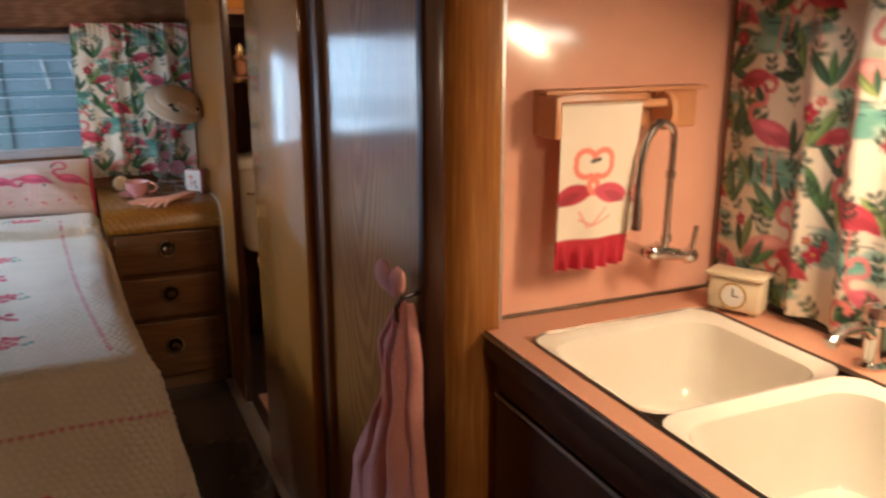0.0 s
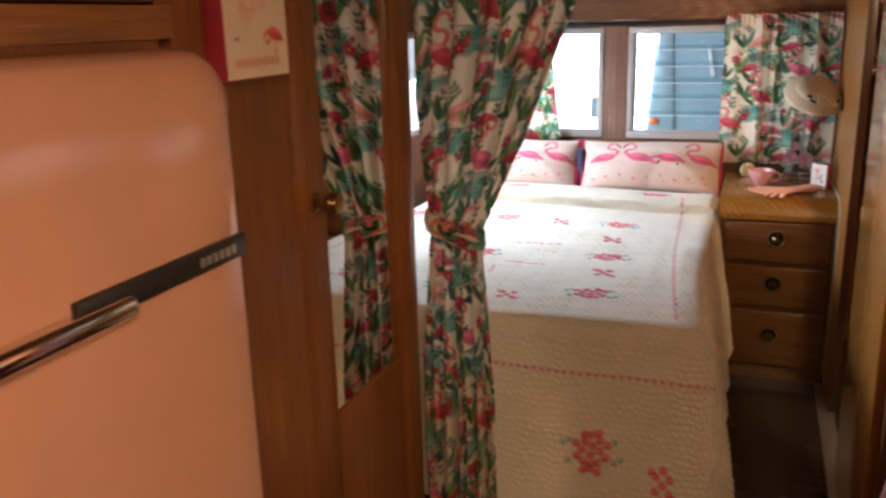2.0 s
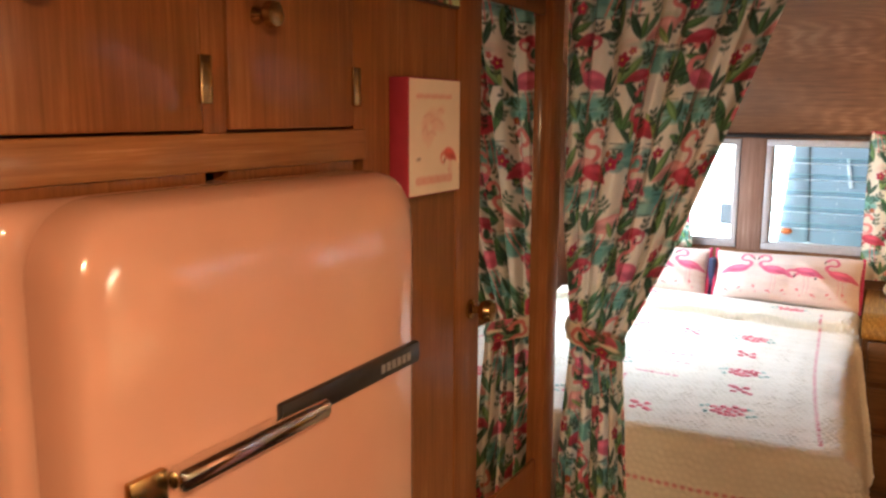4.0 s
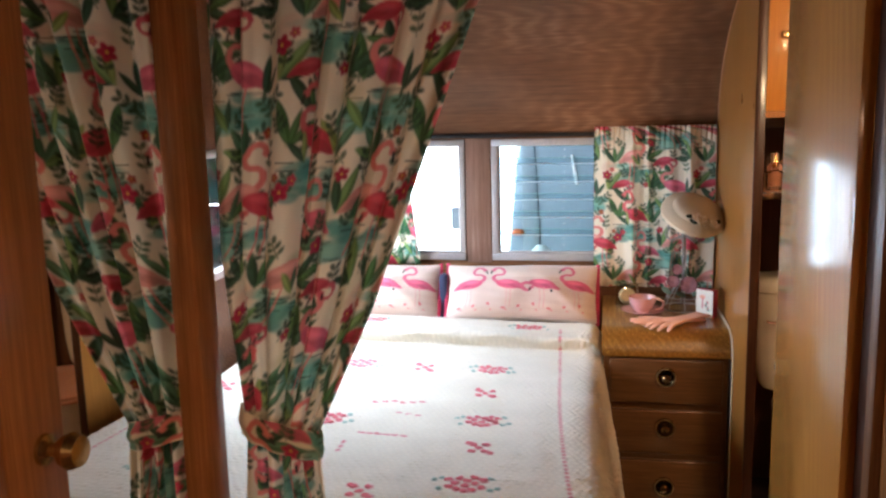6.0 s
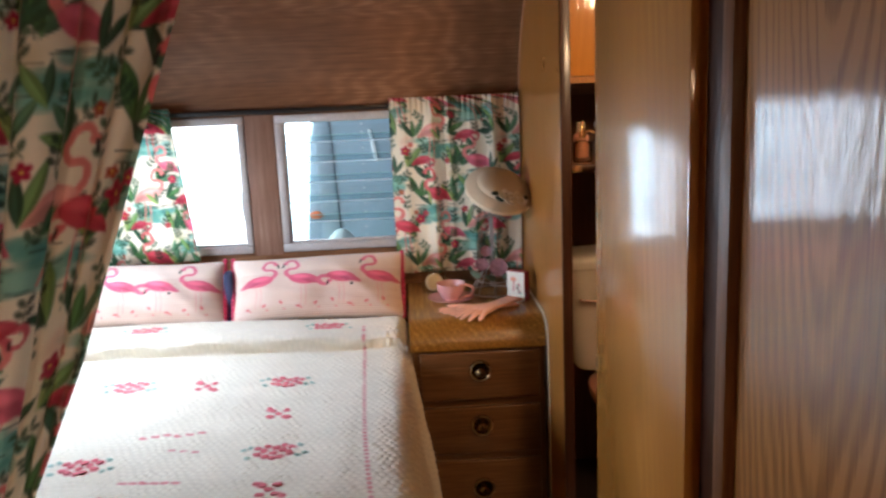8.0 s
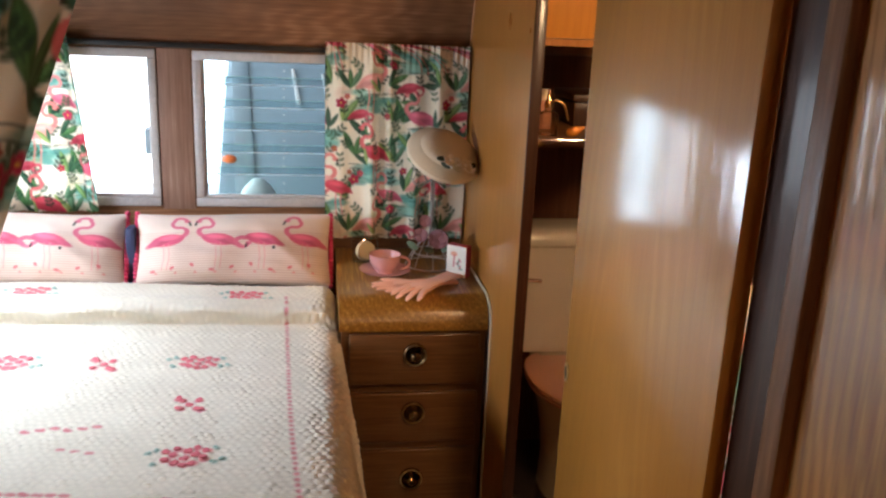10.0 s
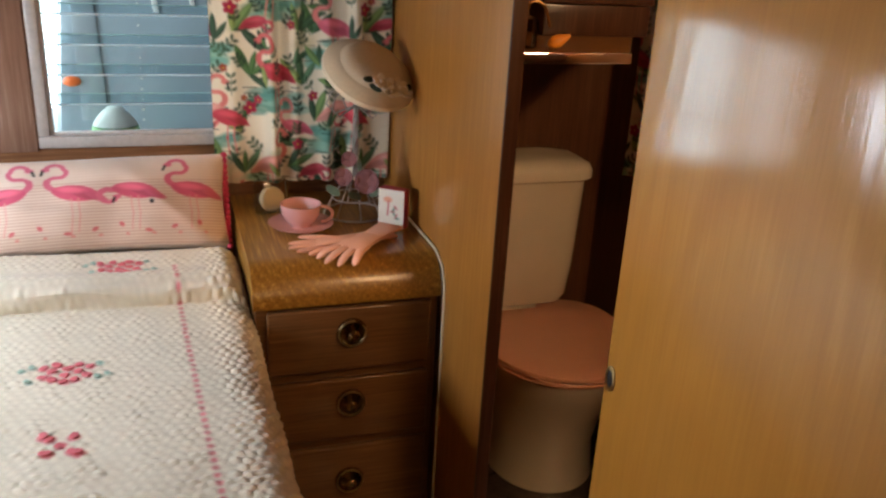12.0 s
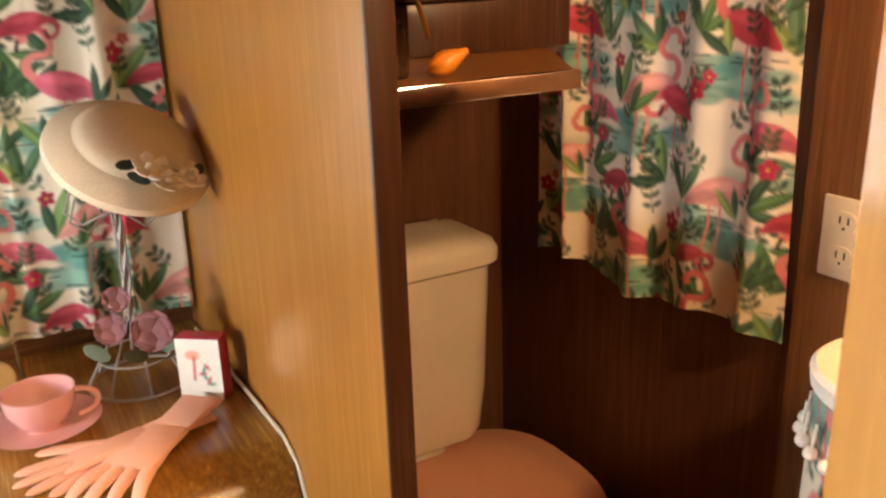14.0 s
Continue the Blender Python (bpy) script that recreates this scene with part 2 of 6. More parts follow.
M_RUBBER = grainy("dark_edge_band", (0.035, 0.030, 0.028), 0.25, 0.3, 40, 0.05)
M_CREAM = grainy("cream_plastic", (0.70, 0.60, 0.42), 0.35, 0.05, 30, 0.02)
M_WHITE = grainy("white_card", (0.78, 0.76, 0.72), 0.6, 0.04, 40, 0.05)
M_REDCARD = grainy("crimson_card", (0.42, 0.035, 0.06), 0.5, 0.1, 40, 0.05)
M_CUP = grainy("pink_glazed_china", rgb("D09A97"), 0.18, 0.05, 20, 0.0, Coat_Weight=0.3)
M_GLOVE = grainy("pink_glove_fabric", rgb("E8AE94"), 0.85, 0.06, 400, 0.2)
M_DRESS = grainy("pink_dress_cotton", rgb("D79A92"), 0.9, 0.10, 150, 0.3)
M_HAT = grainy("cream_straw_felt", rgb("D6C6AA"), 0.9, 0.10, 300, 0.4)
M_WIRE = grainy("grey_painted_wire", (0.32, 0.29, 0.26), 0.45, 0.15, 60, 0.05)
M_ROSE = grainy("dusty_mauve_petals", rgb("9E7279"), 0.8, 0.2, 90, 0.2)
M_LEAF = grainy("grey_green_leaf", (0.12, 0.16, 0.10), 0.7, 0.2, 90, 0.2)
M_DARKLEAF = grainy("dark_felt_leaf", (0.030, 0.040, 0.022), 0.8, 0.2, 90, 0.2)
M_POMPOM = grainy("magenta_pompoms", (0.60, 0.05, 0.12), 0.9, 0.2, 300, 0.4)
M_NAVY = grainy("navy_ribbon", (0.045, 0.05, 0.11), 0.8, 0.2, 200, 0.2)
M_WPOM = grainy("white_pompoms", (0.80, 0.74, 0.64), 0.9, 0.1, 300, 0.4)
M_AMBER = grainy("amber_rubber_bulb", (0.55, 0.20, 0.015), 0.4, 0.1, 40, 0.0)
M_MATT = grainy("mattress_ticking", (0.62, 0.58, 0.50), 0.9, 0.1, 200, 0.2)
M_RUG = grainy("pink_cotton_mat", rgb("D9A79B"), 0.95, 0.15, 300, 0.5)
M_TUFTP = grainy("pink_chenille_yarn", rgb("E0747E"), 0.95, 0.15, 400, 0.5)
M_TUFTG = grainy("green_chenille_yarn", rgb("A3BFB0"), 0.95, 0.15, 400, 0.5)
M_TAN = grainy("tan_board", rgb("D39A6C"), 0.35, 0.08, 40, 0.05)
M_GLASS = clear("window_glass")
M_LOUVRE = clear("louvre_glass", (0.86, 0.93, 0.95))
M_EDGE = material("pale_glass_edge", (0.8, 0.85, 0.86), 0.3)
tre = node(M_EDGE, "ShaderNodeBsdfTranslucent", Color=(0.8, 0.87, 0.9, 1))
mxe = node(M_EDGE, "ShaderNodeMixShader", Fac=0.75)
link(M_EDGE, M_EDGE.node_tree.nodes["Principled BSDF"].outputs[0], mxe.inputs[1])
link(M_EDGE, tre.outputs[0], mxe.inputs[2])
link(M_EDGE, mxe.outputs[0], M_EDGE.node_tree.nodes["Material Output"].inputs["Surface"])
M_EDGEG = material("green_glass_edge", (0.42, 0.60, 0.56), 0.25)
M_CLEAR = clear("clear_plastic", (0.86, 0.83, 0.76), 0.08)
M_MIRROR = material("mirror_silver", (0.86, 0.87, 0.86), 0.015, 1.0)
M_PRINT = cloth("flamingo_cotton", through_light=0.22)
# lit copy of the same cotton, passing more light for a washed backlit look
M_PRINT_LIT = cloth("flamingo_cotton_backlit", through_light=0.9)
M_SPREAD = cloth("tufted_chenille", weave=260, relief=0.5, sheen=0.3)
M_PILLOW = cloth("printed_pillow_linen", weave=500, relief=0.25)
M_PAINTED = cloth("painted_face", rough=0.6, weave=300, relief=0.05, sheen=0.0)
M_TUBE = glow("tube_lens", (1.0, 0.80, 0.52), 70.0)
M_LAMPGLASS = glow("lamp_lens", (1.0, 0.72, 0.42), 6.0)
M_DAY = glow("bright_overcast", (0.93, 0.97, 1.0), 12.0)


# ---- builders ----
BASE = {}


def thing(name, at, label, category, group="", kind=""):
    """An Empty at the thing's base, to which its parts belong."""
    ob = new(name)
    ob.empty_display_size = 0.05
    ob.location = at
    BASE[ob] = Vector(at)
    return tagged(ob, label, category, group, kind)


def part(name, bm, mat, parent=None, label="", smooth=True):
    """Links a bmesh, built in world metres, as one mesh object under a thing or a part."""
    me = bm
    if isinstance(bm, bmesh.types.BMesh):
        me = bpy.data.meshes.new(name)
        bm.to_mesh(me)
        bm.free()
    base = BASE.get(parent, Vector((0, 0, 0)))
    me.transform(Matrix.Translation(-base))
    me.materials.clear()
    me.materials.append(mat)
    if smooth:
        me.polygons.foreach_set("use_smooth", [True] * len(me.polygons))
        flag_sharp(me, 38)
    ob = new(name, me)
    if parent:
        ob.parent = parent
        BASE[ob] = base
    if label:
        ob["label"] = label
    return ob


def flag_sharp(me, degrees):
    bm = bmesh.new()
    bm.from_mesh(me)
    lim = radians(degrees)
    for e in bm.edges:
        if len(e.link_faces) == 2 and e.calc_face_angle(0.0) > lim:
            e.smooth = False
    bm.to_mesh(me)
    bm.free()


def solid(name, bm, mat, label, category, kind="", group="", smooth=True):
    """A thing that is one single mesh."""
    ob = part(name, bm, mat, None, "", smooth)
    return tagged(ob, label, category, group, kind)


def box(x0, x1, y0, y1, z0, z1, bevel=0.0, segs=2, bm=None):
    b = bmesh.new()
    r = bmesh.ops.create_cube(b, size=1.0)
    for v in r["verts"]:
        v.co = Vector((x0 + (v.co.x + 0.5) * (x1 - x0), y0 + (v.co.y + 0.5) * (y1 - y0), z0 + (v.co.z + 0.5) * (z1 - z0)))
    if bevel:
        bmesh.ops.bevel(b, geom=b.edges[:], offset=bevel, segments=segs, profile=0.5, affect="EDGES")
    return join(bm, b)


def join(bm, b):
    if bm is None:
        return b
    me = bpy.data.meshes.new("tmp")
    b.to_mesh(me)
    b.free()
    bm.from_mesh(me)
    bpy.data.meshes.remove(me)
    return bm


def turned(bm, m):
    bmesh.ops.transform(bm, matrix=m, verts=bm.verts)
    return bm


def lathe(profile, at=(0, 0, 0), seg=32, m=None, bm=None):
    """A solid of revolution about z from (radius, height) pairs."""
    b = bmesh.new()
    rings = []
    for r, z in profile:
        if r < 1e-5:
            rings.append([b.verts.new((0, 0, z))])
        else:
            rings.append([b.verts.new((r * math.cos(2 * math.pi * k / seg), r * math.sin(2 * math.pi * k / seg), z)) for k in range(seg)])
    for a, c in zip(rings, rings[1:]):
        for k in range(seg):
            n = (k + 1) % seg
            if len(a) == 1 and len(c) == 1:
                continue
            if len(a) == 1:
                b.faces.new((a[0], c[n], c[k]))
            elif len(c) == 1:
                b.faces.new((a[k], a[n], c[0]))
            else:
                b.faces.new((a[k], a[n], c[n], c[k]))
    bmesh.ops.recalc_face_normals(b, faces=b.faces)
    bmesh.ops.transform(b, matrix=Matrix.Translation(at) @ (m or Matrix()), verts=b.verts)
    return join(bm, b)


def tube(points, radius, seg=8, bm=None, closed=False):
    """A round bar along a list of points; radius may be a list."""
    pts = [Vector(p) for p in points]
    n = len(pts)
    b = bmesh.new()
    rings, up = [], None
    for k, p in enumerate(pts):
        a = pts[(k - 1) % n] if (closed or k > 0) else p
        c = pts[(k + 1) % n] if (closed or k < n - 1) else p
        d = (c - a).normalized()
        if up is None:
            up = d.orthogonal().normalized()
        up = (up - d * up.dot(d)).normalized()
        side = d.cross(up)
        r = radius[k] if isinstance(radius, (list, tuple)) else radius
        rings.append([b.verts.new(p + r * (math.cos(2 * math.pi * j / seg) * up + math.sin(2 * math.pi * j / seg) * side)) for j in range(seg)])
    pairs = list(zip(rings, rings[1:])) + ([(rings[-1], rings[0])] if closed else [])
    for a, c in pairs:
        for j in range(seg):
            b.faces.new((a[j], a[(j + 1) % seg], c[(j + 1) % seg], c[j]))
    if not closed:
        b.faces.new(rings[0][::-1])
        b.faces.new(rings[-1])
    bmesh.ops.recalc_face_normals(b, faces=b.faces)
    return join(bm, b)


def ball(at, r, seg=12, squash=(1, 1, 1), bm=None):
    b = bmesh.new()
    bmesh.ops.create_uvsphere(b, u_segments=seg, v_segments=max(6, seg // 2 + 2), radius=r)
    bmesh.ops.transform(b, matrix=Matrix.Translation(at) @ Matrix.Diagonal((*squash, 1)), verts=b.verts)
    return join(bm, b)


def prism(outline, axis, lo, hi, bevel=0.0, bm=None):
    """A closed outline in the two other axes, drawn out along an axis (0, 1 or 2)."""
    b = bmesh.new()

    def at(p, h):
        c = list(p)
        c.insert(axis, h)
        return Vector(c)
    lows = [b.verts.new(at(p, lo)) for p in outline]
    highs = [b.verts.new(at(p, hi)) for p in outline]
    n = len(outline)
    b.faces.new(lows)
    b.faces.new(highs[::-1])
    for k in range(n):
        b.faces.new((lows[k], highs[k], highs[(k + 1) % n], lows[(k + 1) % n]))
    bmesh.ops.recalc_face_normals(b, faces=b.faces)
    if bevel:
        bmesh.ops.bevel(b, geom=b.edges[:], offset=bevel, segments=2, profile=0.5, affect="EDGES")
    return join(bm, b)


def rounded(w, h, r, n=6):
    """The outline of a rounded rectangle, centred."""
    out = []
    for cx, cy, a0 in ((w / 2 - r, h / 2 - r, 0), (-w / 2 + r, h / 2 - r, 90), (-w / 2 + r, -h / 2 + r, 180), (w / 2 - r, -h / 2 + r, 270)):
        for k in range(n + 1):
            a = radians(a0 + 90 * k / n)
            out.append((cx + r * math.cos(a), cy + r * math.sin(a)))
    return out


def sheet(name, P, C=None, thick=0.0):
    """A mesh from a grid of points P[i, j] with colours C[i, j] as its print."""
    n, k = P.shape[:2]
    verts = P.reshape(-1, 3)
    ids = np.arange(n * k).reshape(n, k)
    faces = np.stack([ids[:-1, :-1], ids[1:, :-1], ids[1:, 1:], ids[:-1, 1:]], -1).reshape(-1, 4)
    if thick:
        dx, dy = np.gradient(P, axis=0), np.gradient(P, axis=1)
        nrm = np.cross(dx, dy)
        nrm /= np.linalg.norm(nrm, axis=-1, keepdims=True) + 1e-12
        back = (P - nrm * thick).reshape(-1, 3)
        verts = np.concatenate([verts, back])
        m = n * k
        rim = np.concatenate([ids[0, :], ids[1:, -1], ids[-1, -2::-1], ids[-2:0:-1, 0]])
        nxt = np.roll(rim, -1)
        faces = np.concatenate([faces, faces[:, ::-1] + m, np.stack([nxt, rim, rim + m, nxt + m], -1)])
    me = bpy.data.meshes.new(name)
    me.vertices.add(len(verts))
    me.vertices.foreach_set("co", verts.astype(np.float32).ravel())
    me.loops.add(faces.size)
    me.loops.foreach_set("vertex_index", faces.astype(np.int32).ravel())
    me.polygons.add(len(faces))
    me.polygons.foreach_set("loop_start", np.arange(0, faces.size, 4, dtype=np.int32))
    me.polygons.foreach_set("use_smooth", np.ones(len(faces), dtype=bool))
    me.update(calc_edges=True)
    if C is not None:
        col = C.reshape(-1, 3)
        if thick:
            col = np.concatenate([col, col])
        a = me.color_attributes.new("print", "FLOAT_COLOR", "POINT")
        a.data.foreach_set("color", np.concatenate([col, np.ones((len(col), 1))], 1).astype(np.float32).ravel())
    return me


# ---- prints ----
class Print:
    """A flat painted pattern in metres, from which cloth takes its colours; it repeats when asked beyond its edge."""

    def __init__(self, w, h, ground, res=0.002):
        self.w, self.h, self.res = w, h, res
        self.n, self.m = int(round(w / res)), int(round(h / res))
        self.a = np.tile(np.array(ground, float), (self.n, self.m, 1))
        self.u = (np.arange(self.n) + 0.5)[:, None] * res
        self.v = (np.arange(self.m) + 0.5)[None, :] * res

    def rel(self, x, y):
        du = (self.u - x + self.w / 2) % self.w - self.w / 2
        dv = (self.v - y + self.h / 2) % self.h - self.h / 2
        return np.broadcast_arrays(du, dv)

    def put(self, d, colour, alpha=1.0, soft=0.0032):
        """Paints where the distance d is below nought."""
        k = np.clip(0.5 - d / soft, 0, 1)[..., None] * alpha
        self.a = self.a * (1 - k) + np.array(colour) * k

    def blob(self, x, y, rx, ry, turn, colour, alpha=1.0, soft=0.0032, point=0.0):
        du, dv = self.rel(x, y)
        c, s = math.cos(turn), math.sin(turn)
        p, q = (c * du + s * dv) / rx, (-s * du + c * dv) / ry
        if point:
            q = q / np.clip(1 - np.abs(p) ** 2, 0.02, 1) ** point
        self.put((np.sqrt(p * p + q * q) - 1) * min(rx, ry), colour, alpha, soft)

    def stroke(self, x, y, pts, width, colour, alpha=1.0):
        du, dv = self.rel(x, y)
        d = np.full(du.shape, 9.0)
        for (ax, ay), (bx, by) in zip(pts, pts[1:]):
            ex, ey = bx - ax, by - ay
            t = np.clip(((du - ax) * ex + (dv - ay) * ey) / (ex * ex + ey * ey + 1e-12), 0, 1)
            d = np.minimum(d, np.hypot(du - ax - t * ex, dv - ay - t * ey))
        self.put(d - width, colour, alpha)

    def sample(self, U, V):
        i = (U / self.res - 0.5)
        j = (V / self.res - 0.5)
        i0, j0 = np.floor(i).astype(int), np.floor(j).astype(int)
        fi, fj = (i - i0)[..., None], (j - j0)[..., None]
        g = lambda p, q: self.a[p % self.n, q % self.m]
        return (g(i0, j0) * (1 - fi) + g(i0 + 1, j0) * fi) * (1 - fj) + (g(i0, j0 + 1) * (1 - fi) + g(i0 + 1, j0 + 1) * fi) * fj


CORAL, ROSE, PALE = rgb("D8304E"), rgb("E0667A"), rgb("EE9C95")


def arc(cx, cy, r, a0, a1, n=8):
    return [(cx + r * math.cos(radians(a0 + (a1 - a0) * k / n)), cy + r * math.sin(radians(a0 + (a1 - a0) * k / n))) for k in range(n + 1)]


def wader(pr, x, y, s, flip, body, neck, legs=True, bowed=False):
    """A long-necked pink bird in wash and strokes; s scales it, flip is 1 or -1."""
    f = lambda pts: [(flip * a * s, b * s) for a, b in pts]
    if legs:
        pr.stroke(x, y, f([(0.004, -0.015), (0.006, -0.055), (0.002, -0.100)]), 0.0018 * s, neck)
        pr.stroke(x, y, f([(-0.014, -0.015), (-0.011, -0.050), (-0.018, -0.094)]), 0.0018 * s, neck)
        pr.blob(x + flip * 0.006 * s, y - 0.055 * s, 0.003 * s, 0.005 * s, 0, body)
    if bowed:
        curve = [(0.035, 0.004)] + arc(0.052, -0.012, 0.017, 120, -170, 8)
    else:
        curve = [(0.034, 0.006)] + arc(0.036, 0.030, 0.016, -60, 80, 5) + arc(0.030, 0.060, 0.015, -110, -190, 4) + arc(0.036, 0.066, 0.017, 175, 10, 6)
    pr.stroke(x, y, f(curve), 0.0048 * s, neck)
    pr.stroke(x, y, f(curve[:5]), 0.0066 * s, neck)
    hx, hy = curve[-1]
    pr.blob(x + flip * hx * s, y + hy * s, 0.0085 * s, 0.0058 * s, 0, neck)
    pr.stroke(x, y, f([(hx + 0.005, hy - 0.003), (hx + 0.008, hy - 0.014)]), 0.0028 * s, (0.02, 0.02, 0.02))
    pr.blob(x, y, 0.046 * s, 0.0215 * s, flip * 0.22, body, point=0.12)
    pr.blob(x - flip * 0.034 * s, y - 0.010 * s, 0.028 * s, 0.010 * s, flip * 0.6, body, point=0.5)
    pr.blob(x - flip * 0.020 * s, y - 0.008 * s, 0.036 * s, 0.009 * s, flip * 0.40, tuple(c * 0.66 for c in body), 0.75, 0.004, point=0.5)
    pr.blob(x - flip * 0.004 * s, y - 0.002 * s, 0.030 * s, 0.004 * s, flip * 0.30, tuple(c * 0.75 for c in body), 0.6, 0.003, point=0.5)
    pr.blob(x + flip * 0.008 * s, y + 0.009 * s, 0.026 * s, 0.008 * s, flip * 0.2, tuple(min(1, c * 1.45 + 0.06) for c in body), 0.6, 0.007)


def bloom(pr, x, y, r, colour):
    for k in range(5):
        a = 2 * math.pi * k / 5 + x * 40
        pr.blob(x + 0.6 * r * math.cos(a), y + 0.6 * r * math.sin(a), 0.52 * r, 0.42 * r, a, colour)
        pr.blob(x + 0.45 * r * math.cos(a), y + 0.45 * r * math.sin(a), 0.3 * r, 0.12 * r, a, tuple(c * 0.5 for c in colour), 0.7)
    pr.blob(x, y, 0.16 * r, 0.16 * r, 0, rgb("E8B84A"))


def sprig(pr, x, y, length, turn, colour):
    tip = (length * math.cos(turn), length * math.sin(turn))
    pr.stroke(x, y, [(0, 0), tip], 0.0010, colour)
    for k in range(3):
        q = 0.2 + 0.38 * k
        for side in (-1, 1):
            a = turn + side * (1.0 - 0.12 * k)
            tone = tuple(c * (1.25 if side > 0 else 0.9) for c in colour)
            pr.blob(x + q * tip[0] + 0.0095 * math.cos(a), y + q * tip[1] + 0.0095 * math.sin(a), 0.0078, 0.0046, a, tone, 0.9)


def long_leaf(pr, x, y, n, a, colour):
    """A pointed leaf, one half paler, with a light rib."""
    pr.blob(x, y, n, n * 0.27, a, colour, 1.0, point=0.35)
    pr.blob(x - 0.10 * n * math.sin(a), y + 0.10 * n * math.cos(a), n * 0.85, n * 0.10, a, tuple(min(1, c * 1.7 + 0.015) for c in colour), 0.7, 0.004, point=0.35)
    pr.stroke(x, y, [(-n * math.cos(a), -n * math.sin(a)), (n * 0.9 * math.cos(a), n * 0.9 * math.sin(a))], 0.0008, tuple(c * 2.4 for c in colour), 0.7)


def tropical():
    """Waterside print on cream: pink waders over teal pools, long leaves, dark sprigs and crimson blooms."""
    rnd = random.Random(11)
    W, H = 0.38, 0.46
    pr = Print(W, H, rgb("ECE0C8"), 0.0014)
    water = ("6BA89A", "7DB3A2", "5A968B", "95C2AF", "6A9C8A")
    greens = ("34523A", "46683C", "66824C", "2C4733", "7E8F50", "4F7052")
    darks = ("22382A", "2E4936", "3A583C")

    def fan(x, y, turn, count, size):
        for k in range(count):
            a = turn + (k - (count - 1) / 2) * 0.62 + rnd.uniform(-0.12, 0.12)
            n = size * rnd.uniform(0.8, 1.25)
            long_leaf(pr, x + n * math.cos(a), y + n * math.sin(a), n, a, rgb(rnd.choice(greens)))
    # pools, as bands of brushwork with dark ripples
    for x, y, w, h in ((0.085, 0.050, 0.100, 0.040), (0.285, 0.150, 0.095, 0.042), (0.075, 0.270, 0.090, 0.040), (0.275, 0.385, 0.100, 0.040)):
        for k in range(22):
            pr.blob(x + rnd.uniform(-w, w) * 0.75, y + rnd.uniform(-h, h) * 0.75, rnd.uniform(0.022, 0.045), rnd.uniform(0.008, 0.013), rnd.uniform(-0.06, 0.06), rgb(rnd.choice(water)), 0.75, 0.005)
        for k in range(14):
            n = rnd.uniform(0.008, 0.022)
            pr.stroke(x + rnd.uniform(-w, w) * 0.9, y + rnd.uniform(-h, h) * 0.9, [(-n, 0), (0, rnd.uniform(-0.002, 0.002)), (n, 0)], 0.0012, rgb("233A35"), 0.85)
    for k in range(10):
        pr.blob(rnd.uniform(0, W), rnd.uniform(0, H), rnd.uniform(0.02, 0.04), rnd.uniform(0.01, 0.02), rnd.uniform(-0.3, 0.3), rgb(rnd.choice(("A9B07E", "C9BC8E", "DDB49E"))), 0.5, 0.012)
    # long leaves in fans, dark sprigs
    for x, y, turn, count in ((0.020, 0.100, 1.15, 3), (0.180, 0.075, 1.9, 3), (0.205, 0.215, 1.3, 3), (0.365, 0.195, 1.75, 3), (0.010, 0.320, 1.4, 3), (0.165, 0.325, 1.0, 3), (0.190, 0.425, 1.65, 3), (0.350, 0.325, 1.2, 3), (0.100, 0.185, 2.3, 3), (0.300, 0.040, 0.7, 3), (0.130, 0.440, 2.5, 3), (0.330, 0.440, 0.5, 3), (0.250, 0.270, 2.2, 2), (0.055, 0.380, 2.6, 2)):
        fan(x, y, turn, count, 0.036)
    for k in range(34):
        sprig(pr, (k * 0.6180339 % 1) * W, ((k + 0.5) / 34) * H, rnd.uniform(0.026, 0.044), rnd.uniform(0.6, 2.5), rgb(rnd.choice(darks)))
    red, blush = (rgb("C4404F"), rgb("D66C6C")), (rgb("E09A8E"), rgb("DE8078"))
    rose, deep = (rgb("D4667A"), rgb("DE8480")), (rgb("B23A4A"), rgb("CB5A66"))
    for x, y, s, flip, tone, legs, bow in ((0.085, 0.125, 1.10, 1, blush, True, False), (0.150, 0.112, 0.95, -1, red, True, True),
                                           (0.285, 0.225, 1.10, -1, red, True, False), (0.070, 0.335, 1.05, -1, rose, True, False),
                                           (0.265, 0.450, 1.05, 1, blush, True, False), (0.220, 0.345, 0.7, 1, deep, False, True),
                                           (0.350, 0.085, 0.85, -1, rose, False, False), (0.020, 0.430, 0.75, 1, deep, False, True)):
        wader(pr, x, y, s, flip, *tone, legs=legs, bowed=bow)
    # leaves and sprigs that cross in front
    for x, y, turn in ((0.055, 0.085, 0.9), (0.250, 0.185, 2.1), (0.120, 0.300, 1.2), (0.300, 0.415, 2.0), (0.340, 0.245, 1.0), (0.030, 0.240, 1.9)):
        fan(x, y, turn, 2, 0.028)
    for k in range(9):
        sprig(pr, ((k * 0.6180339 + 0.3) % 1) * W, ((k + 0.2) / 9) * H, rnd.uniform(0.024, 0.036), rnd.uniform(0.6, 2.5), rgb(rnd.choice(darks)))
    for x, y, r, c in ((0.205, 0.135, 0.016, "B02445"), (0.225, 0.155, 0.010, "BB3152"), (0.190, 0.160, 0.008, "A9442F"), (0.160, 0.380, 0.016, "B02445"), (0.180, 0.400, 0.009, "C75A62"), (0.355, 0.040, 0.014, "BB3152"),
                       (0.015, 0.165, 0.012, "B02445"), (0.140, 0.235, 0.010, "A9442F"), (0.330, 0.340, 0.011, "B02445")):
        bloom(pr, x, y, r, rgb(c))
    return pr


TROPIC = tropical()


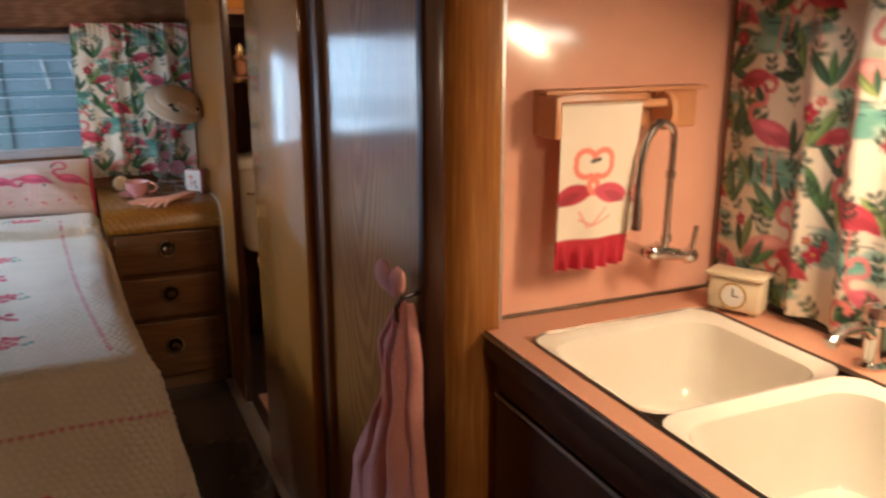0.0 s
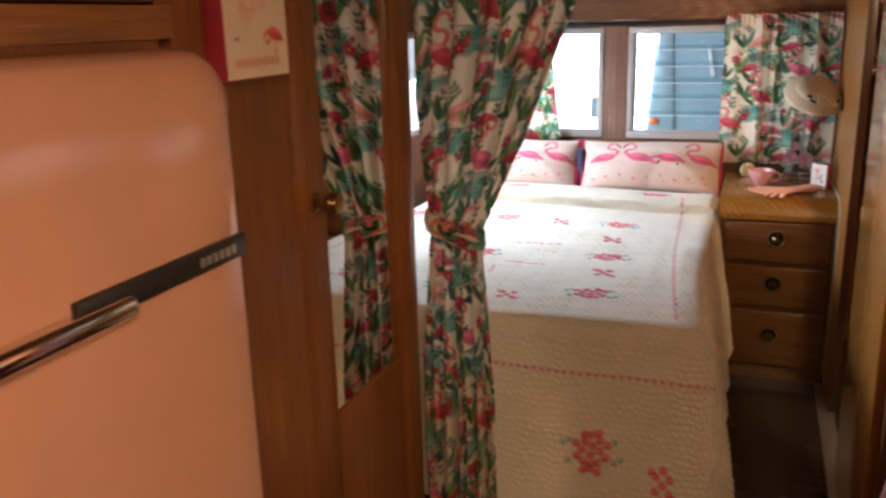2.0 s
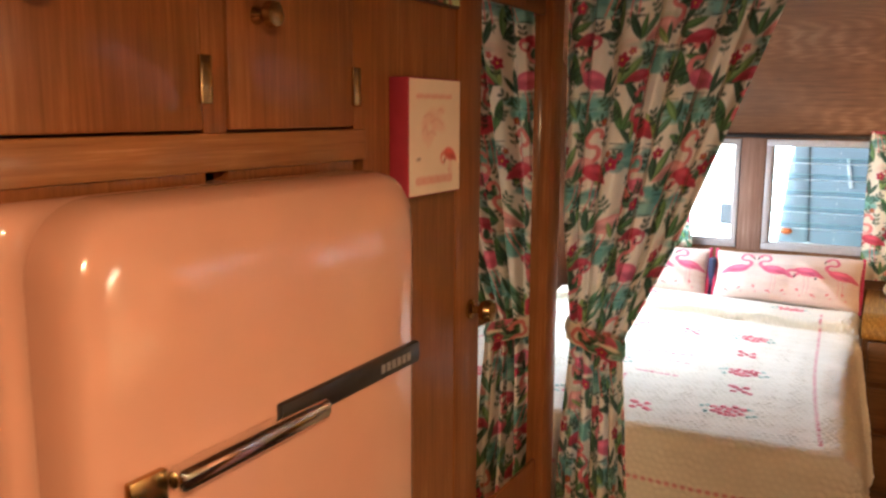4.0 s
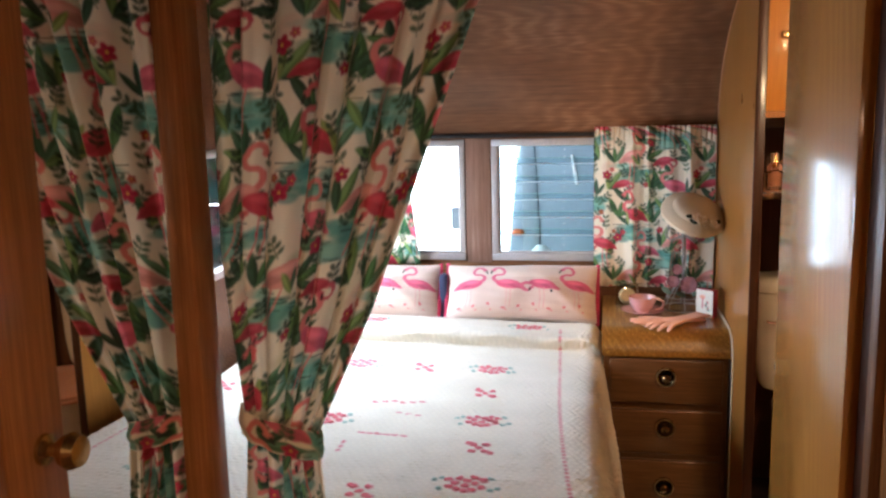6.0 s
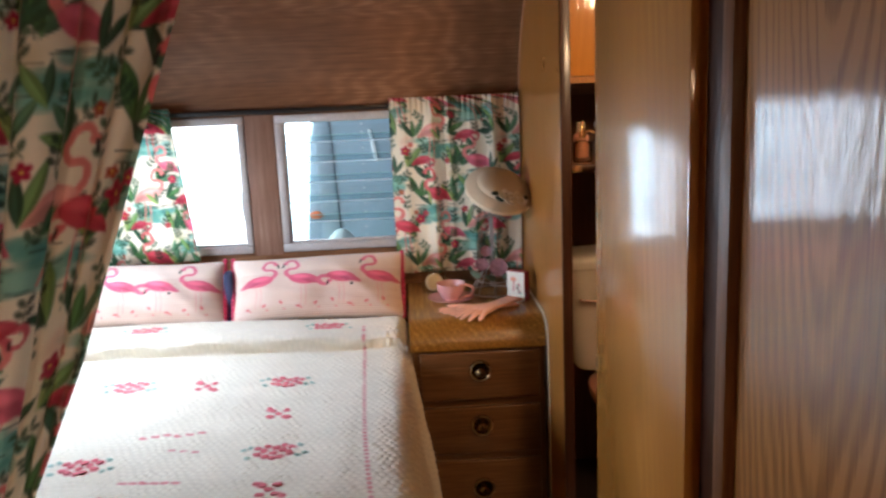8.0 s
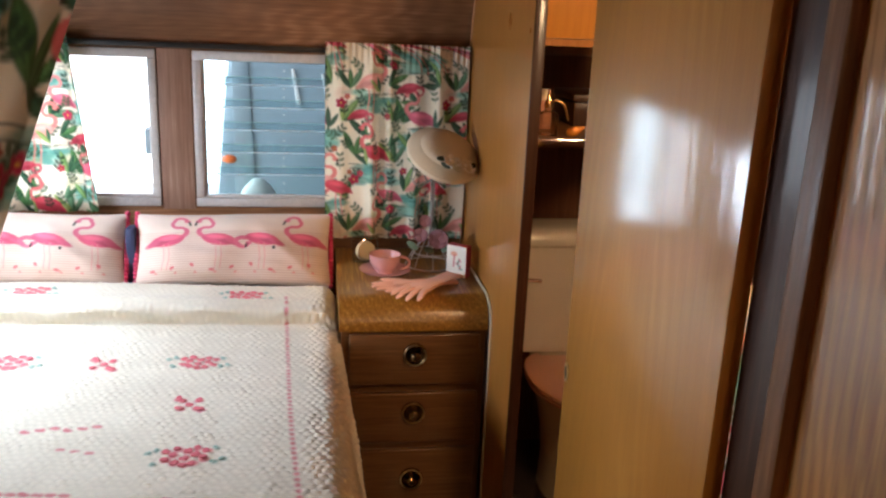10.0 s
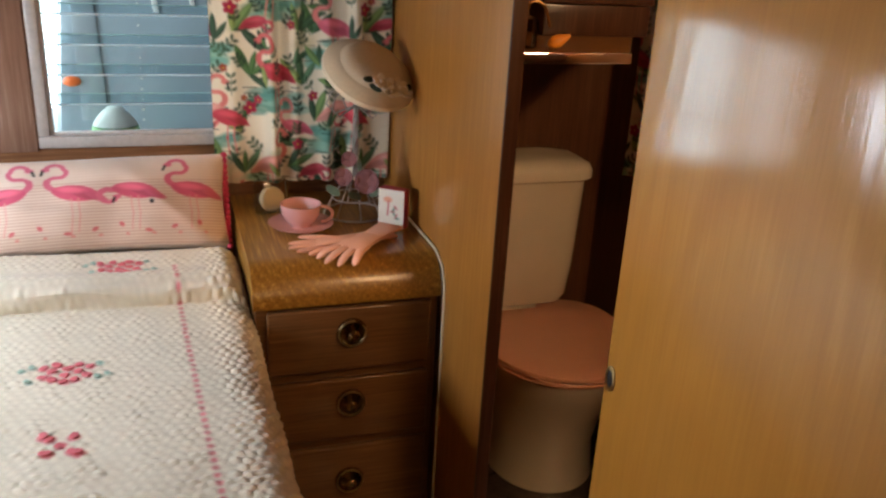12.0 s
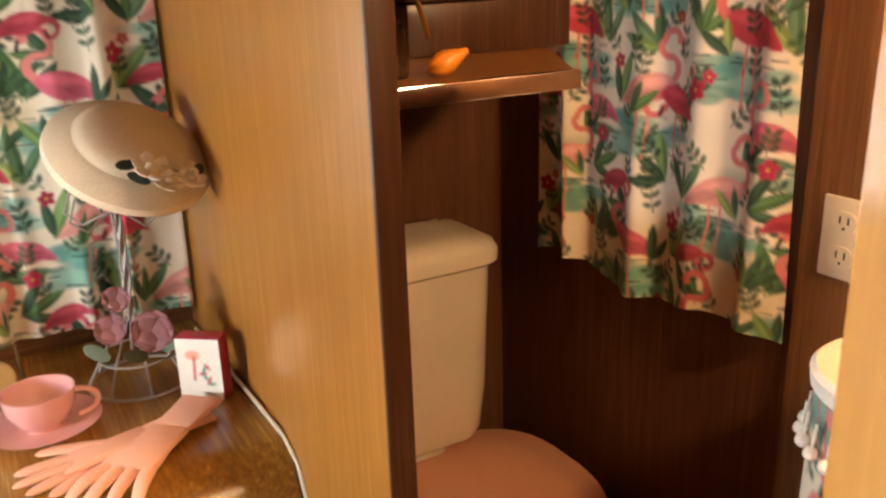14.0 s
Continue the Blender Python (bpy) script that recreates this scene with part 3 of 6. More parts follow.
def drape(name, path, z_top, z_bottom, folds, amp, full=1.5, step=0.004, ruffle=0.0, shift=0.0, squeeze=None, hem=0.0, pleat=False):
    """A hanging cloth: path(u, z) gives the flat place (x, y) and the way of its folds; full: cloth length per metre of rail."""
    rnd = np.random.RandomState(int(1000 * shift) + 5)
    (xa, ya), (xb, yb) = path(0.0, z_top)[0], path(1.0, z_top)[0]
    length = math.hypot(xb - xa, yb - ya) * full
    nu, nv = int(length / step) + 2, int((z_top - z_bottom) / step) + 2
    u, v = np.linspace(0, 1, nu), np.linspace(0, 1, nv)
    U, V = np.meshgrid(u, v, indexing="ij")
    wob = 0.6 * np.sin(2 * np.pi * (1.7 * u + rnd.rand())) + 0.5 * np.sin(2 * np.pi * (3.1 * u + rnd.rand()))
    ph = 2 * np.pi * folds * U + wob[:, None] + 0.35 * np.sin(3.0 * V + 4 * U)
    swell = 0.65 + 0.5 * np.sin(2 * np.pi * (2.3 * U + rnd.rand()) + 1.2 * V)
    off = amp * (np.sin(ph) + 0.3 * np.sin(2 * ph + 1.0)) * swell * (0.55 + 0.45 * V)
    if pleat:
        free = np.clip((U - 0.86) / 0.12, 0, 1)
        loose = 0.8 * off
        off = amp * (1.5 * np.abs(np.cos(ph / 2)) ** 5 - 0.6 + 0.35 * np.sin(0.6 * ph + 2)) * (0.7 + 0.3 * swell) * (0.7 + 0.3 * V)
        off = off * (1 - free) + loose * free
    if ruffle:
        off = off + ruffle * np.sin(2 * np.pi * folds * 4 * U) * np.exp(-V * 14)
    Z = z_top + (z_bottom + hem * np.sin(2 * np.pi * U * 1.5) - z_top) * V
    if squeeze is not None:
        off = off * squeeze(Z)
    P = np.zeros((nu, nv, 3))
    for i in range(nu):
        for_z = [path(u[i], z) for z in Z[i]]
        P[i, :, 0] = [p[0][0] + p[1][0] * o for p, o in zip(for_z, off[i])]
        P[i, :, 1] = [p[0][1] + p[1][1] * o for p, o in zip(for_z, off[i])]
    P[..., 2] = Z
    run = np.zeros((nu, nv))
    run[1:] = np.cumsum(np.hypot(np.diff(P[..., 0], axis=0), np.diff(P[..., 1], axis=0)), axis=0)
    if pleat:
        run = run - run[-1:]
    C = TROPIC.sample(run + shift, Z + shift * 0.7)
    return sheet(name, P, C)


# ---- structure: one trailer, x across, y towards the rear ----
XL, XR, YF, YR, CEIL = -1.12, 1.31, -2.2, 3.87, 1.90


def holed(axis, at, thick, a0, a1, b0, b1, holes):
    """A wall across axis x or y with rectangular openings (a0, a1, z0, z1), from blocks that butt."""
    bm = bmesh.new()
    cuts = sorted({a0, a1, *[h[0] for h in holes], *[h[1] for h in holes]})
    for p, q in zip(cuts, cuts[1:]):
        spans, inside = [(b0, b1)], [h for h in holes if h[0] <= p and q <= h[1]]
        for h in inside:
            spans = [(b0, h[2]), (h[3], b1)]
        for lo, hi in spans:
            lim = (at, at + thick, p, q) if axis == 0 else (p, q, at, at + thick)
            box(*lim, lo, hi, bm=bm)
    bmesh.ops.remove_doubles(bm, verts=bm.verts, dist=1e-5)
    return bm


floor = solid("floor", box(XL - 0.06, XR + 0.06, YF - 0.06, YR + 0.06, -0.10, 0.0), M_FLOOR, "dark brown worn vinyl floor of the trailer aisle", "floor", "structure", smooth=False)

WIN_Z0, WIN_Z1 = 0.875, 1.365
WINS = [(-0.98, -0.345, WIN_Z0, WIN_Z1), (-0.235, 0.53, WIN_Z0, WIN_Z1)]
solid("wall_rear", holed(1, YR, 0.06, XL, XR, 0.0, 1.3925, WINS), M_REAR, "brown grained veneer wall behind the bed", "wall", "structure", smooth=False)
solid("wall_left", holed(0, XL - 0.06, 0.06, YF, YR + 0.06, 0.0, CEIL + 0.06, [(2.78, 3.55, 0.92, 1.37)]), M_REAR, "brown veneer side wall with a window", "wall", "structure", smooth=False)
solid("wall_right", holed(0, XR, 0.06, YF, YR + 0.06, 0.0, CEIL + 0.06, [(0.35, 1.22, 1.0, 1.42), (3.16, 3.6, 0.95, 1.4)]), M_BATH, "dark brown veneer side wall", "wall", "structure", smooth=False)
solid("wall_front", box(XL, XR, YF - 0.06, YF, 0, CEIL), M_LEFT, "brown veneer wall at the front of the trailer", "wall", "structure", smooth=False)

# ceiling, which bends down into the rear wall
prof = [(YF - 0.06, CEIL), (2.95, CEIL)]
for k in range(1, 15):
    a = radians(90 - 6.0 * k)
    prof.append((2.95 + (YR - 2.95) * math.cos(a), 1.392 + (CEIL - 1.392) * math.sin(a)))
prof = [p for p in prof if p[1] > 1.393]
prof.append((YR, 1.393))
prof += [(YR + 0.06, 1.393), (YR + 0.06, CEIL + 0.06), (YF - 0.06, CEIL + 0.06)]
solid("ceiling", prism(prof, 0, XL, XR), M_CEIL, "curved brown veneer trailer ceiling", "ceiling", "structure")

# bathroom partition beside the chest, its dark end, the sliding door's track
prof2 = [(3.0465, 0.0), (YR - 0.002, 0.0), (YR - 0.002, 1.39)]
for k in range(13, -1, -1):
    a = radians(90 - 6.0 * k)
    y, z = 2.95 + (YR - 2.95) * math.cos(a) - 0.004, 1.392 + (CEIL - 1.392) * math.sin(a) - 0.004
    if z > 1.40 and y > 3.0465:
        prof2.append((y, z))
prof2.append((3.0465, 1.886))
solid("wall_partition", prism(prof2, 0, 0.6335, 0.6600), M_PANEL, "honey coloured veneer partition between bed and bathroom", "partition", "structure")
solid("trim_partition_end", box(0.633, 0.661, 3.040, 3.046, 0.0, 1.89, 0.001), M_DARK, "dark stained end post of the bathroom partition", "trim", "structure")
curve = [(0.634, p[0] - 0.008, p[1]) for p in prof2[2:-1]]
curve = [(0.634, YR - 0.010, z) for z in (0.76, 1.0, 1.2, 1.35)] + curve
solid("trim_wall_bead", tube(curve, 0.0035, 6), M_TAN, "pale bead along the partition's rear edge", "trim", "structure")
solid("trim_door_sill", box(0.60, 0.655, 1.45, 3.30, 0.0, 0.014, 0.004), M_ALU, "scuffed metal sill strip along the aisle floor", "sill", "structure")

# closet block between bathroom and galley
solid("wall_closet_aisle", box(0.648, 0.680, 1.3195, 1.866, 0.0, CEIL - 0.002), M_CLOSET, "varnished veneer closet panel facing the aisle", "panel", "structure", smooth=False)
solid("trim_closet_edge", box(0.632, 0.690, 1.8665, 1.905, 0.0, CEIL - 0.002, 0.006), M_SIDE, "upright wooden trim at the closet edge", "trim", "structure")
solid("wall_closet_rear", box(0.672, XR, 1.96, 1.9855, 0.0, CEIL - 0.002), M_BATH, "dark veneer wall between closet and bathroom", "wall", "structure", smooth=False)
# solid dark block fills the gap between closet edge and sliding door
solid("trim_door_pocket", box(0.645, 0.671, 1.906, 1.986, 0.0, CEIL - 0.002), M_DARK, "solid dark strip beside the sliding door", "trim", "structure")
solid("wall_galley_end", box(0.792, XR, 1.345, 1.370, 0.0, CEIL - 0.002), M_PINK, "glossy pink enamel wall panel beside the sink", "wall", "structure", smooth=False)
# dark trim stands in for the shade on the post's aisle side
solid("trim_post_shade", box(0.638, 0.6800, 1.285, 1.3190, 0.0, CEIL - 0.002, 0.010, 3), M_DARK, "dark rounded trim for the amber post's shaded side", "trim", "structure")
post = [(0.6810, 1.3995)]
for k in range(9):
    a = radians(180 + 90 * k / 8)
    post.append((0.756 + 0.075 * math.cos(a), 1.373 + 0.075 * math.sin(a)))
post += [(0.786, 1.298), (0.786, 1.3995)]
solid("trim_corner_post", prism(post, 2, 0.0, CEIL - 0.002), M_POST, "rounded amber varnished wooden corner post", "post", "structure")
wt = thing("metal_wall_edging", (0.79, 1.338, 0.892), "bright metal edging strip with small screws beside the pink wall", "trim")
part("strip", box(0.7865, 0.803, 1.318, 1.3445, 0.892, CEIL - 0.01, 0.002), M_ALU, wt)
for z in (0.98, 1.09, 1.20, 1.31, 1.42, 1.53):
    part("screw", ball((0.795, 1.3175, z), 0.0032, 8, (1, 0.5, 1)), M_CHROME, wt)

# ---- left side: fridge wall, cupboard, mirror closet ----
XW = -0.47
solid("wall_fridge_side", holed(0, XW - 0.025, 0.025, -1.6, 1.305, 0.0, CEIL - 0.002, [(0.325, 0.990, 0.0, 1.405), (0.345, 0.645, 1.452, 1.80), (0.685, 0.965, 1.452, 1.80)]), M_LEFT, "reddish brown veneer wall round the fridge", "wall", "structure", smooth=False)
solid("trim_fridge_rail", box(XW + 0.0005, XW + 0.006, 0.30, 0.992, 1.405, 1.4515, 0.002), M_RAIL, "figured wooden rail over the fridge", "trim", "structure")
solid("wall_closet_back", box(XL, XW - 0.0305, 1.805, 1.832, 0.0, CEIL - 0.002), M_REAR, "veneer wall at the foot of the bed", "wall", "structure", smooth=False)
# niche walls take a dark colour in place of the recess's shade
solid("wall_niche_side", box(-1.10, XW - 0.026, 0.985, 1.005, 0.0, 1.434), M_DARK, "fridge niche side, darkened to stand for shade", "wall", "structure", smooth=False)
solid("wall_niche_top", box(-1.10, XW - 0.026, 0.30, 1.005, 1.4345, 1.448), M_DARK, "niche top over the fridge, darkened to stand for shade", "wall", "structure", smooth=False)
solid("wall_niche_near", box(-1.10, XW - 0.026, 0.30, 0.32, 0.0, 1.434), M_DARK, "fridge niche side, darkened to stand for shade", "wall", "structure", smooth=False)
solid("trim_curtain_post", box(XW - 0.03, -0.450, 1.7545, 1.832, 0.0, CEIL - 0.003, 0.006), M_LEFT, "upright wooden post beside the mirror door", "post", "structure")

md = thing("mirror_door", (XW, 1.53, 0.02), "wooden closet door with a tall mirror and glass knob", "door")
part("stile", box(XW - 0.024, XW + 0.002, 1.308, 1.415, 0.02, 1.86, 0.003), M_LEFT, md)
part("rail", box(XW - 0.024, XW + 0.002, 1.4155, 1.753, 1.70, 1.86, 0.003), M_LEFT, md)
part("rail", box(XW - 0.024, XW + 0.002, 1.4155, 1.753, 0.02, 0.62, 0.003), M_LEFT, md)
part("mirror", box(XW - 0.020, XW - 0.003, 1.4158, 1.7528, 0.621, 1.699), M_MIRROR, md, "tall mirror pane", smooth=False)
kn = part("knob", lathe([(0, 0), (0.020, 0.001), (0.019, 0.006), (0.009, 0.010), (0.008, 0.022), (0.019, 0.028), (0.024, 0.040), (0.019, 0.052), (0, 0.055)], (XW + 0.002, 1.372, 1.085), 20, pose(0, 0, 0, 0, 90, 0)), M_BRASS, md, "brass and glass knob")

# cupboard doors over the fridge
for y0, y1 in ((0.348, 0.642), (0.688, 0.962)):
    cd = thing("cupboard_door", (XW, (y0 + y1) / 2, 1.455), "reddish brown veneer cupboard door over the fridge", "cupboard door", "cupboard doors over the fridge")
    part("panel", box(XW - 0.016, XW + 0.004, y0, y1, 1.455, 1.797, 0.004), M_LEFT, cd)
    part("knob", lathe([(0, 0), (0.012, 0.0), (0.007, 0.010), (0.017, 0.022), (0.015, 0.032), (0, 0.036)], (XW + 0.0045, y0 + 0.055, 1.60), 16, pose(0, 0, 0, 0, 90, 0)), M_BRASS, cd, "round brass knob")
    part("hinge", box(XW + 0.0045, XW + 0.010, y1 - 0.008, y1 + 0.012, 1.487, 1.545, 0.002), M_BRASS, cd, "pale brass hinge")

# fridge
fr = thing("fridge", (-0.72, 0.655, 0.0), "pink enamel rounded vintage fridge with a chrome handle", "fridge")
part("body", box(-1.02, -0.437, 0.345, 0.980, 0.0, 1.392, 0.03, 4), M_FRIDGE, fr)
bm = bmesh.new()
ring_prev = None
out = rounded(0.615, 1.304, 0.075, 7)
depths = [(0.0, 1.0, 0.0), (0.018, 1.0, 0.0), (0.040, 0.990, 0.004), (0.056, 0.965, 0.012), (0.066, 0.92, 0.02), (0.074, 0.80, 0.03), (0.080, 0.5, 0.03), (0.083, 0.2, 0.02)]
for d, k, _ in depths:
    inset = (1 - k) * 0.30
    sy, sz = (0.615 - 2 * inset * 0.6) / 0.615, (1.304 - 2 * inset * 0.6) / 1.304
    ring = [bm.verts.new((-0.432 + d, 0.674 + a * sy, 0.743 + b * sz)) for a, b in out]
    if ring_prev:
        for q in range(len(ring)):
            bm.faces.new((ring_prev[q], ring_prev[(q + 1) % len(ring)], ring[(q + 1) % len(ring)], ring[q]))
    ring_prev = ring
bm.faces.new(ring_prev)
bmesh.ops.recalc_face_normals(bm, faces=bm.faces)
fd = part("door", bm, M_FRIDGE, fr)
part("trim_strip", box(-0.352, -0.340, 0.62, 0.945, 1.108, 1.140, 0.004), M_BLACK, fd, "dark metal trim strip")
for k in range(6):
    part("badge_bar", box(-0.3398, -0.3385, 0.835 + 0.014 * k, 0.844 + 0.014 * k, 1.118, 1.130), M_ALU, fd)
part("handle", box(-0.352, -0.324, 0.4465, 0.70, 1.102, 1.128, 0.009, 3), M_CHROME, fd, "chrome bar handle")
part("handle_tip", box(-0.3535, -0.3435, 0.398, 0.446, 1.096, 1.130, 0.003), M_BRASS, fd, "flat brass end plate")

# small picture box beside the fridge
pc = thing("picture_box", (XW, 1.16, 1.335), "white box picture of a pink bird with red sides", "picture")
part("sides", box(XW + 0.0005, -0.433, 1.068, 1.252, 1.338, 1.535, 0.002), M_REDCARD, pc)
art = Print(0.2, 0.22, rgb("F1DDC6"))
for x, y, a, b, t in ((0.075, 0.135, 0.030, 0.012, 0.4), (0.105, 0.125, 0.034, 0.014, -0.3), (0.085, 0.105, 0.026, 0.010, 0.9), (0.120, 0.145, 0.016, 0.008, 0.2), (0.060, 0.110, 0.014, 0.020, 0.1)):
    art.blob(x, y, a, b, t, rgb("EBB9A4"), 0.55, 0.008)
    art.stroke(x, y, [(-a * 0.7, 0), (0, b * 0.5), (a * 0.7, -b * 0.2)], 0.0012, rgb("D98F7C"), 0.7)
wader(art, 0.158, 0.068, 0.52, -1, rgb("D4574A"), rgb("E0806E"), True, True)
art.stroke(0.035, 0.062, [(-0.006, 0), (0.006, 0.001)], 0.0022, rgb("6B3B34"), 0.8)
for z, a, b in ((0.024, 0.020, 0.012), (0.170, 0.022, 0.007)):
    for k in range(5):
        art.stroke(0.040 + 0.028 * k, z, [(-0.010, 0), (0.010, 0.001)], b * 0.6, rgb("E39C8A"), 0.75)
gy, gz = np.meshgrid(np.linspace(0, 1, 60), np.linspace(0, 1, 64), indexing="ij")
part("face", sheet("face", np.stack([np.full_like(gy, -0.4322), 1.070 + 0.180 * gy, 1.340 + 0.193 * gz], -1), art.sample(gy * 0.2, gz * 0.2)), M_PAINTED, pc, "painted white face with a pink bird", False)

gp = thing("leaf_picture", (XW, 1.2, 1.66), "small green leaf print hung high on the wall", "picture")
part("frame", box(XW + 0.0005, XW + 0.012, 1.09, 1.30, 1.665, 1.84, 0.003), M_DARK, gp)
gy, gz = np.meshgrid(np.linspace(0, 1, 50), np.linspace(0, 1, 44), indexing="ij")
part("print", sheet("print", np.stack([np.full_like(gy, XW + 0.0128), 1.094 + 0.202 * gy, 1.669 + 0.167 * gz], -1), TROPIC.sample(gy * 0.2 + 0.1, gz * 0.17 + 0.3) * np.array([0.6, 0.9, 0.5])), M_PAINTED, gp, "", False)

# ---- windows ----
def window(name, x0, x1, louvres):
    w = thing(name, ((x0 + x1) / 2, YR, WIN_Z0), "aluminium framed trailer window" + (" with glass louvres" if louvres else ""), "window", kind="structure")
    for nm, b in (("frame_top", (x0, x1, YR - 0.012, YR + 0.05, WIN_Z1 - 0.028, WIN_Z1)), ("frame_bottom", (x0, x1, YR - 0.016, YR + 0.05, WIN_Z0, WIN_Z0 + 0.028)),
                  ("frame_side", (x0, x0 + 0.026, YR - 0.012, YR + 0.05, WIN_Z0 + 0.0285, WIN_Z1 - 0.0285)), ("frame_side", (x1 - 0.026, x1, YR - 0.012, YR + 0.05, WIN_Z0 + 0.0285, WIN_Z1 - 0.0285))):
        part(nm, box(*b, 0.003), M_FRAME, w)
    for nm, b in (("inner_bead", (x0 + 0.0265, x1 - 0.0265, YR - 0.004, YR + 0.012, WIN_Z0 + 0.0285, WIN_Z0 + 0.037)), ("inner_bead", (x0 + 0.0265, x0 + 0.035, YR - 0.004, YR + 0.012, WIN_Z0 + 0.0375, WIN_Z1 - 0.029))):
        part(nm, box(*b, 0.002), M_FRAME, w)
    a, b = x0 + 0.027, x1 - 0.027
    if not louvres:
        g = part("pane", box(a, b, YR + 0.020, YR + 0.024, WIN_Z0 + 0.029, WIN_Z1 - 0.029), M_GLASS, w, smooth=False)
        g.visible_shadow = False
        return w
    n = 6
    pitch = (WIN_Z1 - WIN_Z0 - 0.058) / n
    for k in range(n):
        zc = WIN_Z0 + 0.029 + pitch * (k + 0.5)
        m = pose(0, YR + 0.028, zc, -14, 0, 0)
        up = 0.80 if k < n - 1 else 0.48
        g = part("louvre", turned(box(a, b, -0.0025, 0.0025, -pitch * 0.5, pitch * up), m), M_LOUVRE, w, smooth=False)
        g.visible_shadow = False
        part("louvre_edge", turned(box(a, b, -0.0032, 0.0032, -pitch * 0.5 - 0.0036, -pitch * 0.5), m), M_EDGE, w)
        part("louvre_edge", turned(box(a, b, -0.0028, 0.0028, pitch * up, pitch * up + 0.0026), m), M_EDGEG, w, "greenish cut glass edge")
    return w


window("window_1", *WINS[0][:2], False)
window("window_2", *WINS[1][:2], True)
solid("trim_window_mullion", box(-0.340, -0.240, YR - 0.008, YR - 0.001, WIN_Z0 - 0.01, WIN_Z1 + 0.004, 0.002), M_MULLION, "wooden mullion between the bedroom windows", "trim", "structure")
solid("trim_curtain_track", box(-1.0, 0.63, YR - 0.022, YR - 0.001, 1.372, 1.388, 0.003), M_BLACK, "thin dark curtain track above the windows", "trim", "structure")
sw = thing("window_3", (XL, 3.16, 0.92), "aluminium framed side window by the bed", "window", kind="structure")
for nm, b in (("frame_top", (2.78, 3.55, 1.342, 1.37)), ("frame_bottom", (2.78, 3.55, 0.92, 0.948)), ("frame_side", (2.78, 2.806, 0.9485, 1.3415)), ("frame_side", (3.524, 3.55, 0.9485, 1.3415))):
    part(nm, box(XL - 0.05, XL + 0.012, *b, 0.003), M_ALU, sw)
part("pane", box(XL - 0.03, XL - 0.026, 2.807, 3.523, 0.949, 1.341), M_GLASS, sw, smooth=False).visible_shadow = False

# outside: bright overcast distance and a parked trailer seen through the louvres
solid("backdrop", prism([(-9, 9.0), (9, 9.0), (9, 9.1), (-9, 9.1)], 2, -2, 7), M_DAY, "bright overcast distance behind the trailer", "backdrop", "structure", smooth=False)
solid("backdrop_side", box(-6.1, -6.0, -3, 8.9, -2, 7), M_DAY, "bright overcast distance beside the trailer", "backdrop", "structure", smooth=False)
solid("ground", box(-300, 300, -300, 300, -0.13, -0.1005), grainy("pale_concrete", (0.32, 0.32, 0.31), 0.8, 0.15, 3, 0.1), "pale concrete yard outside the trailer", "ground", "structure", smooth=False)
M_BODY = grainy("blue_grey_paint", (0.205, 0.255, 0.285), 0.22, 0.15, 3, 0.0)
# paler blue for the broad highlight streaks
M_BODY2 = grainy("pale_blue_sheen", (0.30, 0.35, 0.38), 0.2, 0.15, 3, 0.0)
M_ORANGE = grainy("orange_lens", (0.8, 0.16, 0.03), 0.3, 0.1, 20, 0.0)
pt = thing("parked_trailer", (1.35, 6.0, -0.1), "dark blue-grey parked trailer seen through the louvres", "trailer")
shape = [(-0.30, 0.06), (-0.36, 0.5), (-0.30, 1.15), (-0.20, 1.85), (0.8, 2.1), (2.6, 2.1), (2.9, 1.8), (2.9, 0.06)]
part("body", prism(shape, 1, 5.3, 7.0, 0.06), M_BODY, pt)
# slanted frame and pane, shaped to imitate a pale diagonal reflection
part("reflection_frame", prism([(0.10, 1.30), (0.95, 1.22), (0.98, 1.62), (0.16, 1.66)], 1, 5.280, 5.2995, 0.004), M_ALU, pt)
part("window", prism([(0.14, 1.34), (0.92, 1.26), (0.94, 1.58), (0.19, 1.62)], 1, 5.270, 5.2795, 0.003), M_LOUVRE, pt, "pale slanted pane imitating a reflection")
# pale tapered strips imitate bright reflections running down the glossy body
for x, z0, z1, w in ((0.06, 1.05, 1.22, 0.012), (0.20, 1.08, 1.20, 0.010), (-0.20, 0.62, 1.60, 0.05), (0.42, 0.66, 1.10, 0.04)):
    part("highlight_streak", prism([(x - w, z0), (x + w, z0), (x + w * 0.7 - 0.03, z1), (x - w * 0.7 - 0.03, z1)], 1, 5.288, 5.2995, 0.004), M_WHITE if w < 0.03 else M_BODY2, pt)
rivets = bmesh.new()
for k in range(34):
    ball((-0.02 + 0.0004 * k, 5.298, 0.20 + 0.042 * k), 0.0055, 6, (1, 0.6, 1), rivets)
for k in range(30):
    ball((-0.28 + 0.045 * k, 5.298, 1.335 - 0.004 * k), 0.0050, 6, (1, 0.6, 1), rivets)
tagged(part("rivets", rivets, M_ALU, pt, "rows of bright rivets"), kind="stuff")
part("dark_band", box(0.05, 2.8, 5.285, 5.2995, 0.50, 0.58, 0.005), M_BLACK, pt, "dark rub rail")
part("marker_lamp", box(0.50, 0.62, 5.27, 5.284, 0.60, 0.635, 0.006), M_ORANGE, pt, "orange marker lamp")
part("marker_lamp", ball((-0.275, 5.285, 0.78), 0.035, 12, (1, 0.5, 0.6)), M_ORANGE, pt, "orange marker lamp")
part("side_mirror", box(-0.66, -0.55, 5.24, 5.30, 0.80, 0.93, 0.01), M_BODY, pt, "blue-grey side mirror")
